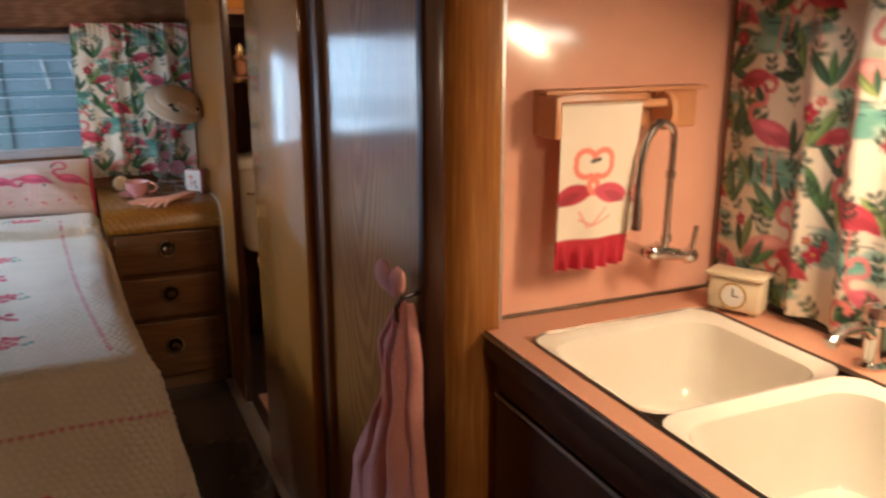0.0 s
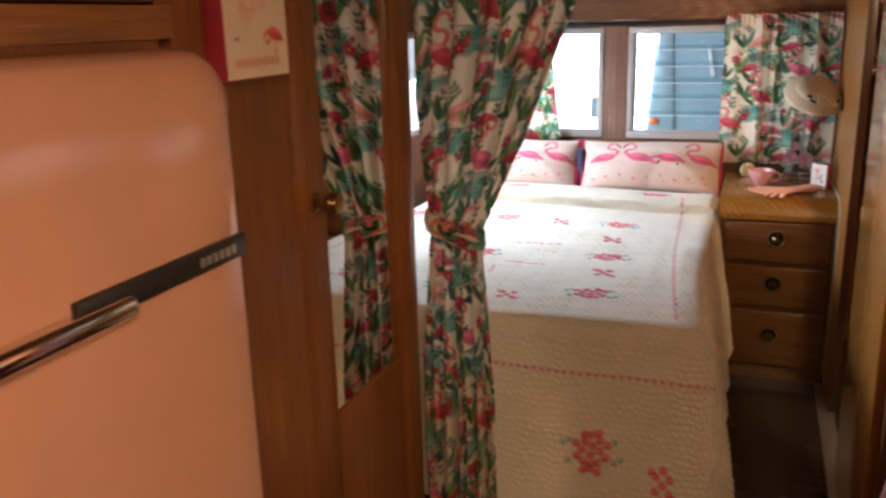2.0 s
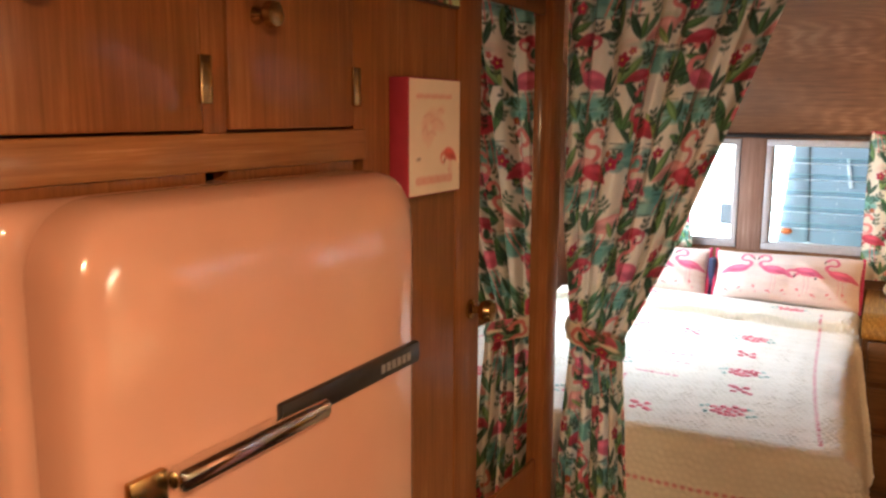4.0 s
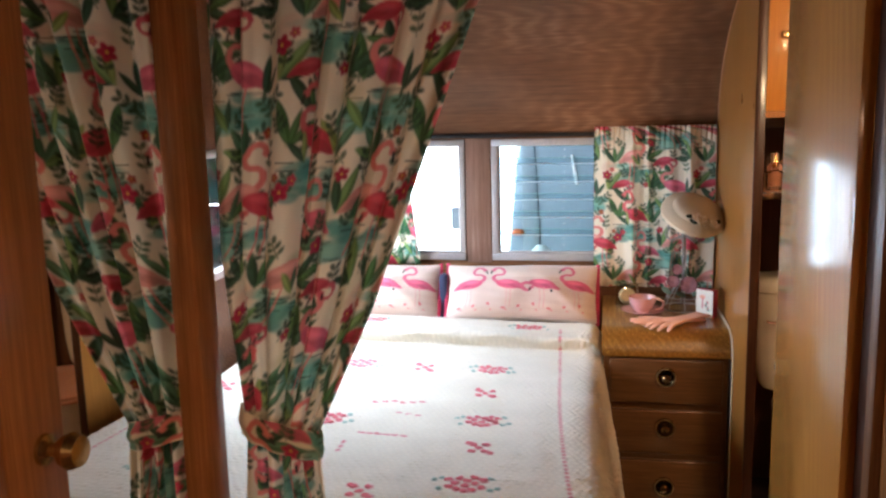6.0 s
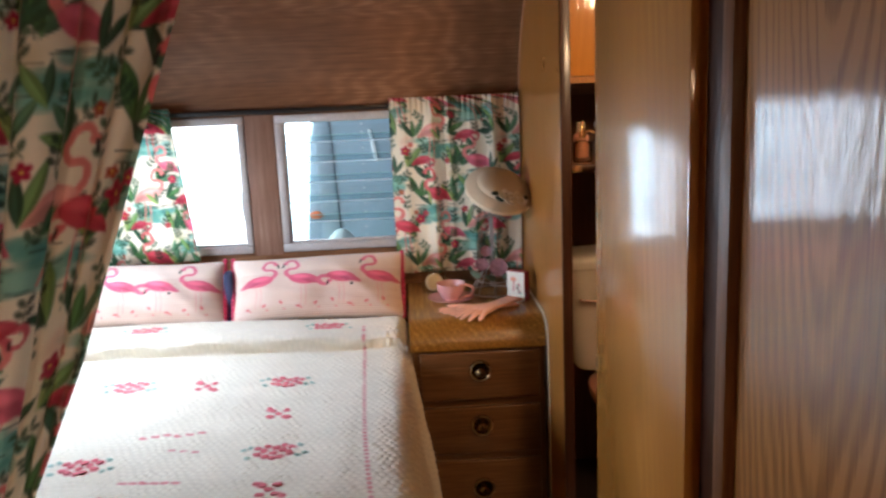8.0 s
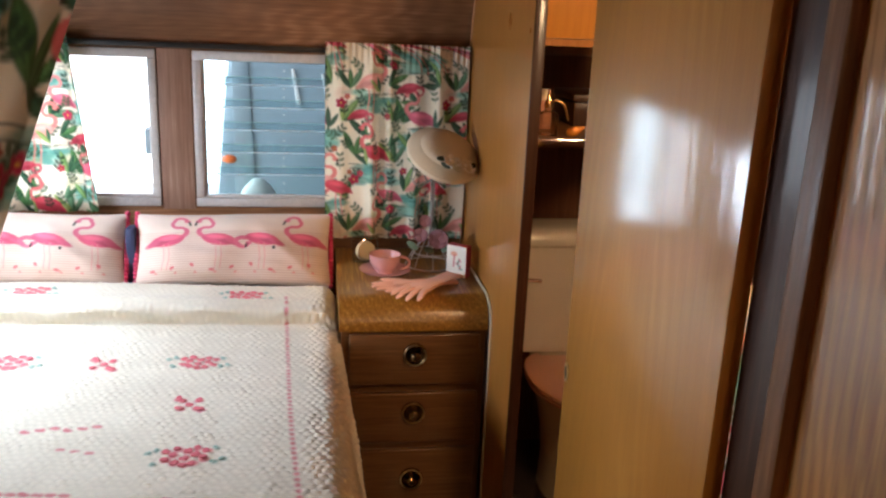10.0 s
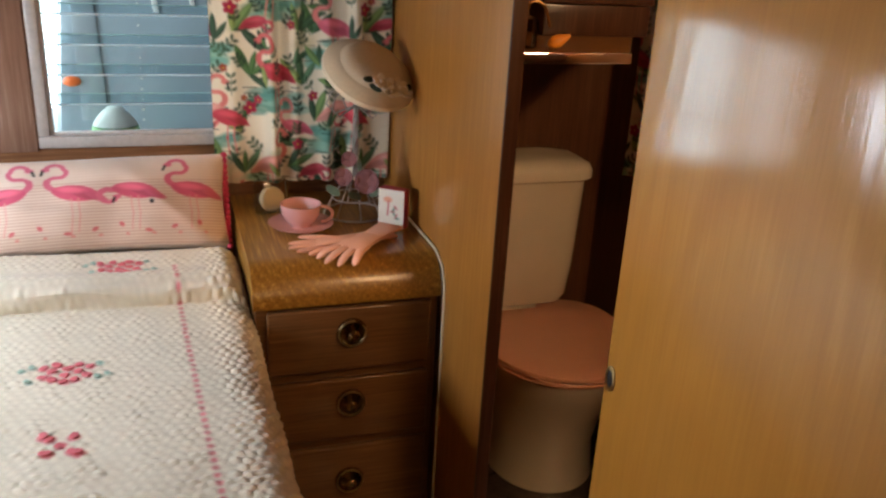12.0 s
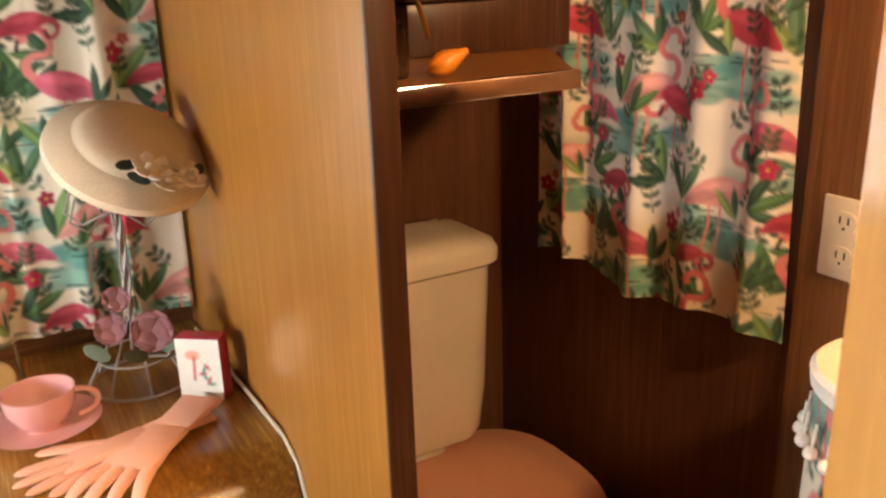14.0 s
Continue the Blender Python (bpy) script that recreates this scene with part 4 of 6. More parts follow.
gc = thing("garden_cover", (-0.10, 4.72, -0.1), "pale green draped cover standing in the yard outside", "cover")
part("drape", lathe([(0.20, 0.0), (0.18, 0.3), (0.125, 0.60), (0.075, 0.83), (0, 0.835)], (-0.10, 4.72, -0.1), 18), grainy("pale_green_canvas", (0.22, 0.42, 0.20), 0.8, 0.2, 20, 0.2), gc)
part("cap", lathe([(0.074, 0.836), (0.055, 0.865), (0.025, 0.895), (0, 0.900)], (-0.10, 4.72, -0.1), 18), grainy("faded_canvas", (0.40, 0.46, 0.42), 0.8, 0.15, 20, 0.2), gc, "faded pale top")
for x in (0.8, 2.2):
    part("wheel", turned(lathe([(0, -0.09), (0.28, -0.09), (0.33, -0.05), (0.33, 0.05), (0.28, 0.09), (0, 0.09)]), pose(x, 5.45, 0.23, 90)), M_BLACK, pt)

# ---- bedroom ----
ZB = 0.64
bed = thing("bed", (-0.41, 2.85, 0.0), "full bed with a thick mattress against the rear wall", "bed")
part("base", box(-1.03, 0.13, 2.10, 3.84, 0.02, 0.34, 0.01), M_DARK, bed)
part("mattress", box(-1.04, 0.150, 2.09, 3.85, 0.341, ZB - 0.022, 0.05, 4), M_MATT, bed)

SP = Print(1.9, 2.4, rgb("EDE3CF"), 0.003)
MOT, GRN = rgb("D86672"), rgb("7FA394")


TUFTS = []


def dots(pr, x, y, cells, colour, pitch=0.0175, r=0.0105):
    for a, b in cells:
        TUFTS.append((x + a * pitch, y + b * pitch * 1.3, r, colour is GRN))
        pr.blob(x + a * pitch, y + b * pitch * 1.3, r, r * 1.05, 0, colour, 0.95, 0.005)


def tuft_flower(pr, x, y):
    dots(pr, x, y, [(-2.0, 0.6), (-1.0, 1.2), (0.0, 0.4), (1.0, 1.3), (2.1, 0.7), (-1.3, -0.2), (1.2, -0.1), (-2.2, -0.9), (-0.9, -1.2), (0.2, -0.7), (1.2, -1.3), (2.3, -0.8), (0.1, 1.5)], MOT)
    dots(pr, x, y, [(3.3, 1.2), (-3.3, 1.2), (3.3, -1.2), (-3.3, -1.2), (4.2, 0.8), (-4.2, -0.8)], GRN, r=0.007)


def tuft_cross(pr, x, y):
    dots(pr, x, y, [(0, 0), (1, 0.9), (-1, 0.9), (1, -0.9), (-1, -0.9), (1.6, 1.3), (-1.6, -1.3)], MOT)


# print axes: p runs from the bed's left edge, q from the head end towards the foot and on down
X0, Y0, XE, YE = -1.03, 3.64, 0.158, 2.095
for q, xs in ((3.145, (-0.145, -0.590, -0.985)), (2.665, (-0.112, -0.553, -0.965)), (2.27, (-0.112, -0.545, -0.965))):
    for x in xs:
        tuft_flower(SP, x - X0, Y0 - q)
for x, q in ((-0.370, 3.13), (-0.775, 3.12), (-0.133, 2.90), (-0.100, 2.475), (-0.965, 2.88), (-0.965, 2.46), (-0.345, 2.22)):
    tuft_cross(SP, x - X0, Y0 - q)
for k in range(6):
    SP.stroke(-0.45 - X0 + 0.028 * k, Y0 - 2.80 - 0.006 * (k % 3), [(-0.005, 0), (0.005, 0.003)], 0.006, MOT, 0.9)
    SP.stroke(-0.43 - X0 + 0.024 * k, Y0 - 2.57 + 0.004 * k, [(-0.005, 0), (0.005, 0.003)], 0.006, MOT, 0.9)
for k in range(3):
    SP.stroke(-0.46 - X0, Y0 - 2.50 + 0.026 * k, [(0, -0.004), (0, 0.004)], 0.006, MOT, 0.9)
    SP.stroke(-0.36 - X0 + 0.03 * k, Y0 - 2.72 + 0.01 * k, [(-0.004, 0), (0.004, 0)], 0.005, MOT, 0.9)
for k in range(70):
    SP.blob(0.052 + 0.047 * (0.10 + 0.0205 * k) - X0, 0.10 + 0.0205 * k, 0.0055, 0.0072, 0, MOT, 0.95, 0.004)
for k in range(70):
    SP.blob(0.02 + 0.0205 * k, Y0 - YE + 0.17, 0.0072, 0.0055, 0, MOT, 0.8, 0.004)
tuft_flower(SP, -0.070 - X0, Y0 - YE + 0.375)
dots(SP, -0.070 - X0, Y0 - YE + 0.375, [(0, 2), (1, 2.4), (-1, 2.2), (0, -2), (1, -2.2), (-1, -2)], MOT)
tuft_cross(SP, 0.11 - X0, Y0 - YE + 0.44)
tuft_flower(SP, -0.06 - X0, Y0 - 3.545)
tuft_flower(SP, -0.66 - X0, Y0 - 3.545)
dots(SP, 0.11 - X0, Y0 - YE + 0.44, [(0, 1.8), (0, -1.8)], MOT)


def over_edge(d, r, flare):
    """How far out and down a cloth lies that runs d past an edge."""
    q = np.clip(d / r, 0, math.pi / 2)
    rest = np.clip(d - r * math.pi / 2, 0, None)
    return r * np.sin(q) + flare * rest, r * (1 - np.cos(q)) + rest * math.sqrt(1 - flare * flare)


ROLL = 0.222
step = 0.004
pa = np.arange(0, XE - X0 + 0.56, step)
qa = np.arange(0, Y0 - YE + 0.575, step)
Pp, Qq = np.meshgrid(pa, qa, indexing="ij")
dp, dq = np.clip(Pp - (XE - X0), 0, None), np.clip(Qq - (Y0 - YE), 0, None)
hx, vx = over_edge(dp, 0.05, 0.14)
hy, vy = over_edge(dq, 0.06, 0.20)
folds_p = 0.012 * np.sin(Qq * 21 + 0.8 * np.sin(Qq * 7)) * np.clip(vx / 0.3, 0, 1) + 0.005 * np.abs(np.sin(Qq * 78 + np.sin(Qq * 31))) * np.clip(vx / 0.04, 0, 1)
folds_q = 0.010 * np.sin(Pp * 17 + np.sin(Pp * 5)) * np.clip(vy / 0.3, 0, 1)
X = X0 + np.minimum(Pp, XE - X0) + hx + folds_p
Y = Y0 - np.minimum(Qq, Y0 - YE) - hy - folds_q
X = X0 + (X - X0) * (1 + 0.034 * np.clip((2.95 - Y) / 0.85, 0, 1.1) ** 2)
Z = ZB - np.maximum(vx, vy)
flat = np.clip(1 - np.maximum(vx, vy) / 0.05, 0, 1)
Z = Z + flat * (0.010 * np.sin(Pp * 4.2) * np.sin(Qq * 3.1 + 1) + 0.056 / (1 + np.exp((Qq - ROLL - 0.012 * np.sin(Pp * 5) - 0.004 * np.sin(Pp * 23)) / 0.0045)) * (0.75 + 0.25 * np.exp(-((Qq - ROLL + 0.05) / 0.04) ** 2)))
Y = Y - flat * 0.026 * np.exp(-((Qq - ROLL - 0.012 * np.sin(Pp * 5) + 0.008) / 0.012) ** 2)
Qj = Qq + 0.0035 * np.sin(Pp * 61 + 2 * np.sin(Qq * 23)) + 0.002 * np.sin(Pp * 143)
Pj = Pp + 0.0035 * np.sin(Qq * 57 + 2 * np.sin(Pp * 19))
row = np.floor(Qj / 0.0175)
du = (Pj / 0.020 + 0.5 * (row % 2)) % 1 - 0.5
dv = (Qj / 0.0175) % 1 - 0.5
cell = np.sin(np.floor(Pj / 0.020 + 0.5 * (row % 2)) * 127.1 + row * 311.7) * 43758.5
tuft = np.clip(1 - (du ** 2 + dv ** 2) * 4.2, 0, 1) ** 0.8 * (0.75 + 0.5 * (cell - np.floor(cell)))
rose_r = np.hypot(Pp - (-0.40 - X0), (Qq - (Y0 - 2.66)) * 0.9)
calm = 0.45 + 0.55 * np.clip(np.abs(np.sin(rose_r * 16)) * 1.5, 0, 1)
edge_p = np.clip((Pp - (0.115 - X0)) / 0.02, 0, 1)
diamond = np.clip(0.5 + 2.2 * np.sin((Pp + Qq) * 2 * np.pi / 0.15) * np.sin((Pp - Qq) * 2 * np.pi / 0.15), 0, 1)
relief = 0.0026 * tuft * calm * (0.5 + 0.75 * np.maximum(diamond, edge_p)) * (1 + 0.55 * edge_p)
gx, gy = np.gradient(np.stack([X, Y, Z], -1), axis=0), np.gradient(np.stack([X, Y, Z], -1), axis=1)
nn = np.cross(gy, gx)
nn /= np.linalg.norm(nn, axis=-1, keepdims=True) + 1e-9
nn *= np.sign(nn[5, 5, 2])
Psp = np.stack([X, Y, Z], -1) + nn * relief[..., None]
Psp[..., 2] = np.clip(Psp[..., 2], 0.015, None)
# print colour slightly darkened between tufts, adding shade to the hollows
Csp = SP.sample(Pp, Qq) * (0.93 + 0.07 * np.clip(tuft, 0, 1))[..., None]
bs = thing("bedspread", (-0.4, 2.6, 0.34), "cream tufted chenille bedspread with pink flower motifs", "bedspread")
part("cloth", sheet("cloth", Psp, Csp), M_SPREAD, bs)
for green, nm, mat in ((False, "pink_tufting", M_TUFTP), (True, "green_tufting", M_TUFTG)):
    bm = bmesh.new()
    rnd = random.Random(3)
    for p, q, r, g in TUFTS:
        i, j = int(p / step), int(q / step)
        if g != green or not (0 < i < Psp.shape[0] and 0 < j < Psp.shape[1]):
            continue
        for k in range(3):
            c = Psp[i, j] + nn[i, j] * 0.001 + np.array([rnd.uniform(-0.4, 0.4) * r, rnd.uniform(-0.4, 0.4) * r, 0])
            m = Matrix.Translation(Vector(c)) @ Matrix.Rotation(rnd.uniform(0, 6), 4, "Z") @ Matrix.Diagonal((1.35, 1.35, 0.5, 1))
            bmesh.ops.create_icosphere(bm, subdivisions=1, radius=r * 0.52, matrix=m)
    tagged(part(nm, bm, mat, bs), kind="stuff")


def pillow(x0, x1, seed):
    w, h = x1 - x0, 0.238
    pr = Print(0.66, 0.34, rgb("E9D3C4"), 0.002)
    for k in range(30):
        pr.stroke(0.33, 0.02 + 0.0105 * k, [(-0.33, 0), (0.33, 0.0015)], 0.0016, rgb("BE8C7C"), 0.85 if k < 22 else 0.25)
    for k, (x, f, bow) in enumerate(((0.105, 1, False), (0.282, -1, False), (0.430, -1, True), (0.580, -1, False))):
        wader(pr, x, 0.205, 1.32, f, rgb("D65A76"), rgb("DA6A84"), False, bow)
        for d in (-0.012, 0.006):
            pr.stroke(x + d, 0.185, [(0, 0), (0.003, -0.06), (-0.003, -0.115)], 0.0018, rgb("E19A94"), 0.85)
        pr.blob(x - f * 0.050, 0.190, 0.036, 0.011, f * 0.5, rgb("CF5F79"), 0.85, 0.004, point=0.5)
    for k in range(9):
        x = 0.06 + 0.066 * k
        pr.blob(x, 0.065 + 0.012 * (k % 3), 0.010, 0.006, k, rgb("D9636E"), 0.9)
        pr.blob(x + 0.012, 0.055, 0.006, 0.005, k, rgb("E08A86"), 0.8)
    pr.blob(0.47, 0.165, 0.006, 0.008, 0, (0.02, 0.02, 0.03))
    ob = thing("pillow", ((x0 + x1) / 2, 3.68, ZB), "pink and white striped pillow printed with pink birds", "pillow", "pillows on the bed")
    n, k = 280, 130
    a, b = np.meshgrid(np.linspace(-1, 1, n), np.linspace(-1, 1, k), indexing="ij")
    puff = (np.clip(1 - np.abs(a) ** 3.0, 0, 1) * np.clip(1 - np.abs(b) ** 2.4, 0, 1)) ** 0.55
    nz = 0.005 * np.sin(a * 5 + seed) * np.sin(b * 3) + 0.004 * np.sin(a * 9 + b * 5 + seed) * np.sin(b * 7 - a * 3) + 0.006 * np.exp(-((a + b * 0.4 - 0.5) / 0.1) ** 2)
    lx = a * w / 2 * (1 - 0.045 * np.cos(b * math.pi / 2))
    lz = b * h / 2 * (1 - 0.09 * np.cos(a * math.pi / 2)) + 0.006 * np.sin(a * 2.6 + seed) * (b + 1) / 2
    m = pose((x0 + x1) / 2, 3.715, ZB + 0.128, -24, 0, 0)
    for sgn, nm in ((1, "front"), (-1, "back")):
        ly = -sgn * (0.074 * puff + nz * puff)
        L = np.stack([lx, ly, lz, np.ones_like(lx)], -1) @ np.array(m).T
        C = pr.sample((a + 1) / 2 * 0.66, (b + 1) / 2 * 0.34) if sgn > 0 else np.tile(np.array(rgb("E9D3C4")), (n, k, 1))
        P = L[..., :3] if sgn > 0 else L[::-1, :, :3]
        part(nm, sheet(nm, P, C), M_PILLOW, ob)
    for side in (-1, 1):
        bm = bmesh.new()
        for q in range(17):
            c = m @ Vector((side * w / 2 * 0.985, 0, h / 2 * (-0.95 + 1.9 * q / 16)))
            ball(c, 0.0085, 8, bm=bm)
        part("pompom_fringe", bm, M_POMPOM, ob, "magenta pompom fringe")
    return ob


pillow(-0.405, 0.195, 1.0)
pillow(-1.02, -0.425, 2.3)
solid("pillow_bolster", box(-0.43, -0.40, 3.70, 3.76, ZB + 0.02, ZB + 0.2, 0.01), M_NAVY, "dark navy cushion edge between the pillows", "cushion")

# curtains
def straight(x0, x1, y):
    return lambda u, z: ((x0 + (x1 - x0) * u, y), (0.0, 1.0))


c1 = thing("window_curtain", (0.40, 3.82, 0.79), "cotton window curtain with pink birds and green leaves", "curtain", "bedroom window curtains")
part("cloth", drape("cloth", straight(0.172, 0.625, 3.806), 1.408, 0.785, 6, 0.016, 1.45, 0.0035, 0.006, 0.11), M_PRINT, c1)
c2 = thing("window_curtain", (-0.72, 3.82, 0.86), "cotton window curtain with pink birds and green leaves", "curtain", "bedroom window curtains")
part("cloth", drape("cloth", lambda u, z: ((-0.93 + (0.345 + 0.055 * (1.4 - z) / 0.5) * u, 3.812), (0.0, 1.0)), 1.405, 0.865, 5, 0.014, 1.5, 0.0035, 0.006, 0.37), M_PRINT_LIT, c2)


def tied(u, z):
    """The bedroom curtain's rail-to-tieback shape."""
    if z > 0.92:
        k = (z - 0.92) / (1.86 - 0.92)
        left, right = -0.428 - 0.034 * min(1, k * 3), -0.287 + 0.36 * k + 0.022 * min(1, k * 4)
    else:
        k = (0.92 - z) / 0.9
        left, right = -0.428 - 0.03 * min(1, k * 2.5), -0.287 + 0.03 * min(1, k * 2)
    return (left + (right - left) * u, 1.866), (0.0, 1.0)


c3 = thing("bedroom_curtain", (-0.36, 1.83, 0.03), "long cotton room curtain with pink birds, tied back", "curtain")
part("cloth", drape("cloth", tied, 1.868, 0.04, 7, 0.030, 1.9, 0.0034, 0.0, 0.23, lambda z: 0.5 + 0.5 * np.clip(np.abs(z - 0.92) / 0.35, 0, 1), pleat=True), M_PRINT, c3)
part("rod", tube([(-0.462, 1.866, 1.872), (0.60, 1.866, 1.872)], 0.008, 10), M_BRASS, c3)
A, ZZ = np.meshgrid(np.linspace(0, 2 * np.pi, 160), np.linspace(0, 1, 24), indexing="ij")
part("tieback", sheet("tieback", np.stack([-0.360 + (0.074 + 0.005 * np.sin(ZZ * 3.14)) * np.cos(A), 1.866 + 0.034 * np.sin(A) + 0.003 * np.sin(A * 9 + ZZ * 2) + 0.003 * np.sin(ZZ * 9), 0.892 + 0.056 * ZZ - 0.022 * np.cos(A)], -1), TROPIC.sample(A * 0.07, ZZ * 0.06 + 0.03)), M_PRINT, c3, "printed cloth tieback")

# chest of drawers with a waterfall front edge
ch = thing("chest_of_drawers", (0.415, 3.58, 0.0), "small walnut chest of drawers with a rounded waterfall top", "chest")
CX0, CX1 = 0.208, 0.628
part("carcass", box(CX0 + 0.006, CX1 - 0.004, 3.327, 3.862, 0.0, 0.6545), M_CHEST, ch)
wf = [(3.330, 0.656), (3.862, 0.656), (3.862, 0.735)]
for k in range(17):
    a = radians(90 + 90 * k / 16)
    wf.append((3.395 + 0.080 * math.cos(a), 0.655 + 0.080 * math.sin(a)))
wf += [(3.315, 0.648), (3.330, 0.648)]
part("top", prism(wf, 0, CX0, CX1), M_CHTOP, ch, "rounded oak top, golden highlight put into its colour")
for z0, z1 in ((0.485, 0.640), (0.305, 0.462), (0.060, 0.282)):
    dr = part("drawer", box(0.236, 0.606, 3.309, 3.3265, z0, z1, 0.006, 3), M_CHEST, ch)
    zc = (z0 + z1) / 2 + 0.018
    rs = part("rosette", lathe([(0, 0.002), (0.022, 0.002), (0.026, 0.005), (0.029, 0.009), (0.033, 0.007), (0.034, 0.0), (0, 0.0)], (0.421, 3.3088, zc), 32, pose(0, 0, 0, 90, 0, 0)), M_CUPBRASS, dr, "round dished dark brass backplate")
    part("rim", turned(tube([(0.0305 * math.cos(radians(q)), 0.0305 * math.sin(radians(q)), 0.0085) for q in range(0, 360, 15)], 0.0022, 6, None, True), pose(0.421, 3.3088, zc, 90, 0, 0)), M_ANTIQUE, rs, "bright worn rim")
    part("knob", lathe([(0, 0.002), (0.006, 0.002), (0.006, 0.014), (0.013, 0.019), (0.014, 0.025), (0.009, 0.030), (0, 0.031)], (0.421, 3.3088, zc), 20, pose(0, 0, 0, 90, 0, 0)), M_CUPBRASS, dr)

# the bedside things
ZC = 0.7355
cs = thing("saucer", (0.352, 3.575, ZC), "pink glazed china saucer on the chest", "saucer")
part("dish", lathe([(0, 0.002), (0.030, 0.0), (0.034, 0.003), (0.075, 0.013), (0.078, 0.016), (0.072, 0.015), (0.034, 0.007), (0, 0.006)], (0.352, 3.575, ZC), 40), M_CUP, cs)
cu = thing("teacup", (0.352, 3.575, ZC + 0.007), "pink glazed china teacup on its saucer", "teacup")
part("bowl", lathe([(0, 0.001), (0.024, 0.0), (0.026, 0.006), (0.036, 0.014), (0.046, 0.034), (0.049, 0.056), (0.0465, 0.056), (0.043, 0.034), (0.033, 0.016), (0, 0.010)], (0.352, 3.575, ZC + 0.0065), 40), M_CUP, cu)
part("handle", tube([(0.352 + 0.046 + 0.028 * math.sin(radians(a)), 3.572 - 0.010, ZC + 0.038 + 0.019 * math.cos(radians(a))) for a in range(0, 181, 15)], 0.0042, 8), M_CUP, cu)

cn = thing("wrapped_soap", (0.300, 3.70, ZC), "round cream soap in a clear wrapper", "soap")
part("soap", turned(lathe([(0, -0.010), (0.026, -0.010), (0.031, -0.004), (0.031, 0.004), (0.026, 0.010), (0, 0.010)], (0, 0, 0), 28), pose(0.300, 3.70, ZC + 0.036, 72, 0, 12)), M_CREAM, cn)
part("wrapper", turned(box(-0.042, 0.042, -0.013, 0.013, -0.036, 0.046, 0.006), pose(0.300, 3.702, ZC + 0.0375, -14, 0, 12)), M_CLEAR, cn, "clear crinkled wrapper")

hs = thing("hat_stand", (0.502, 3.66, ZC), "grey wire hat stand with faded fabric roses", "hat stand")
for k in range(8):
    a = 2 * math.pi * k / 8
    c, s = math.cos(a), math.sin(a)
    bm = tube([(0.502 + r * c, 3.66 + r * s, ZC + z) for r, z in ((0.012, 0.105), (0.03, 0.085), (0.055, 0.05), (0.072, 0.02), (0.078, 0.004))], 0.0022, 6)
    part("foot_wire", bm, M_WIRE, hs)
bm = tube([(0.502 + 0.078 * math.cos(radians(a)), 3.66 + 0.078 * math.sin(radians(a)), ZC + 0.004) for a in range(0, 360, 15)], 0.0025, 6, None, True)
tube([(0.502 + 0.058 * math.cos(radians(a)), 3.66 + 0.058 * math.sin(radians(a)), ZC + 0.047) for a in range(0, 360, 15)], 0.002, 6, bm, True)
part("hoop", bm, M_WIRE, hs)
bm = tube([(0.502, 3.66, ZC + 0.10), (0.502, 3.66, ZC + 0.285)], 0.0032, 8)
for k in range(4):
    a = k * 1.571
    tube([(0.502 + 0.006 * math.cos(a + t * 6), 3.66 + 0.006 * math.sin(a + t * 6), ZC + 0.1 + 0.18 * t) for t in np.linspace(0, 1, 14)], 0.002, 5, bm)
part("stem", bm, M_WIRE, hs)
bm = bmesh.new()
for k in range(7):
    a = 2 * math.pi * k / 7
    tube([(0.502 + r * math.cos(a), 3.66 + r * math.sin(a), ZC + z) for r, z in ((0.008, 0.275), (0.05, 0.255), (0.075, 0.275), (0.062, 0.305), (0.035, 0.322))], 0.002, 5, bm)
part("crown_wires", bm, M_WIRE, hs)


def fabric_rose(at, r, parent):
    rnd = random.Random(int(at[0] * 1e4))
    heart = part("rose", ball(at, r * 0.3, 10), M_ROSE, parent, "faded mauve fabric rose")
    for ring, (rr, n, tilt) in enumerate(((0.25, 3, 75), (0.5, 5, 55), (0.85, 6, 28))):
        for k in range(n):
            a = 360 * k / n + ring * 25 + rnd.uniform(-12, 12)
            b = bmesh.new()
            bmesh.ops.create_uvsphere(b, u_segments=10, v_segments=7, radius=r * 0.55)
            bmesh.ops.transform(b, matrix=Matrix.Translation(at) @ pose(0, 0, 0, 65, 0, 0) @ pose(0, 0, 0, 0, 0, a) @ Matrix.Translation((r * rr * 0.7, 0, r * (0.35 - 0.3 * rr))) @ pose(0, 0, 0, 0, tilt, 0) @ Matrix.Diagonal((0.16, 1, 0.9, 1)), verts=b.verts)
            part("petal", b, M_ROSE, heart)


fabric_rose((0.515, 3.600, ZC + 0.100), 0.036, hs)
fabric_rose((0.462, 3.620, ZC + 0.108), 0.027, hs)
fabric_rose((0.476, 3.622, ZC + 0.152), 0.023, hs)
for x, y, z, a in ((0.49, 3.605, 0.065, 20), (0.545, 3.61, 0.07, -30), (0.505, 3.62, 0.135, 80), (0.44, 3.625, 0.075, 150)):
    part("leaf", turned(ball((0, 0, 0), 0.022, 10, (1, 0.5, 0.08)), pose(x, y, ZC + z, 60, a, a)), M_LEAF, hs, "grey-green fabric leaf")

HM = pose(0.534, 3.640, 1.104, 33, 15, 0) @ Matrix.Scale(1.0, 4)
ht = thing("hat", (0.513, 3.635, 1.06), "cream felt hat with a wide brim and small flowers", "hat")
part("brim", turned(lathe([(0.045, 0.012), (0.068, 0.014), (0.095, 0.006), (0.116, -0.012), (0.118, -0.022), (0.112, -0.019), (0.09, -0.004), (0.05, 0.004)], seg=48), HM), M_HAT, ht)
part("crown", turned(lathe([(0.082, 0.006), (0.078, 0.016), (0.068, 0.022), (0.048, 0.027), (0.025, 0.029), (0, 0.030)], seg=40), HM), M_HAT, ht)
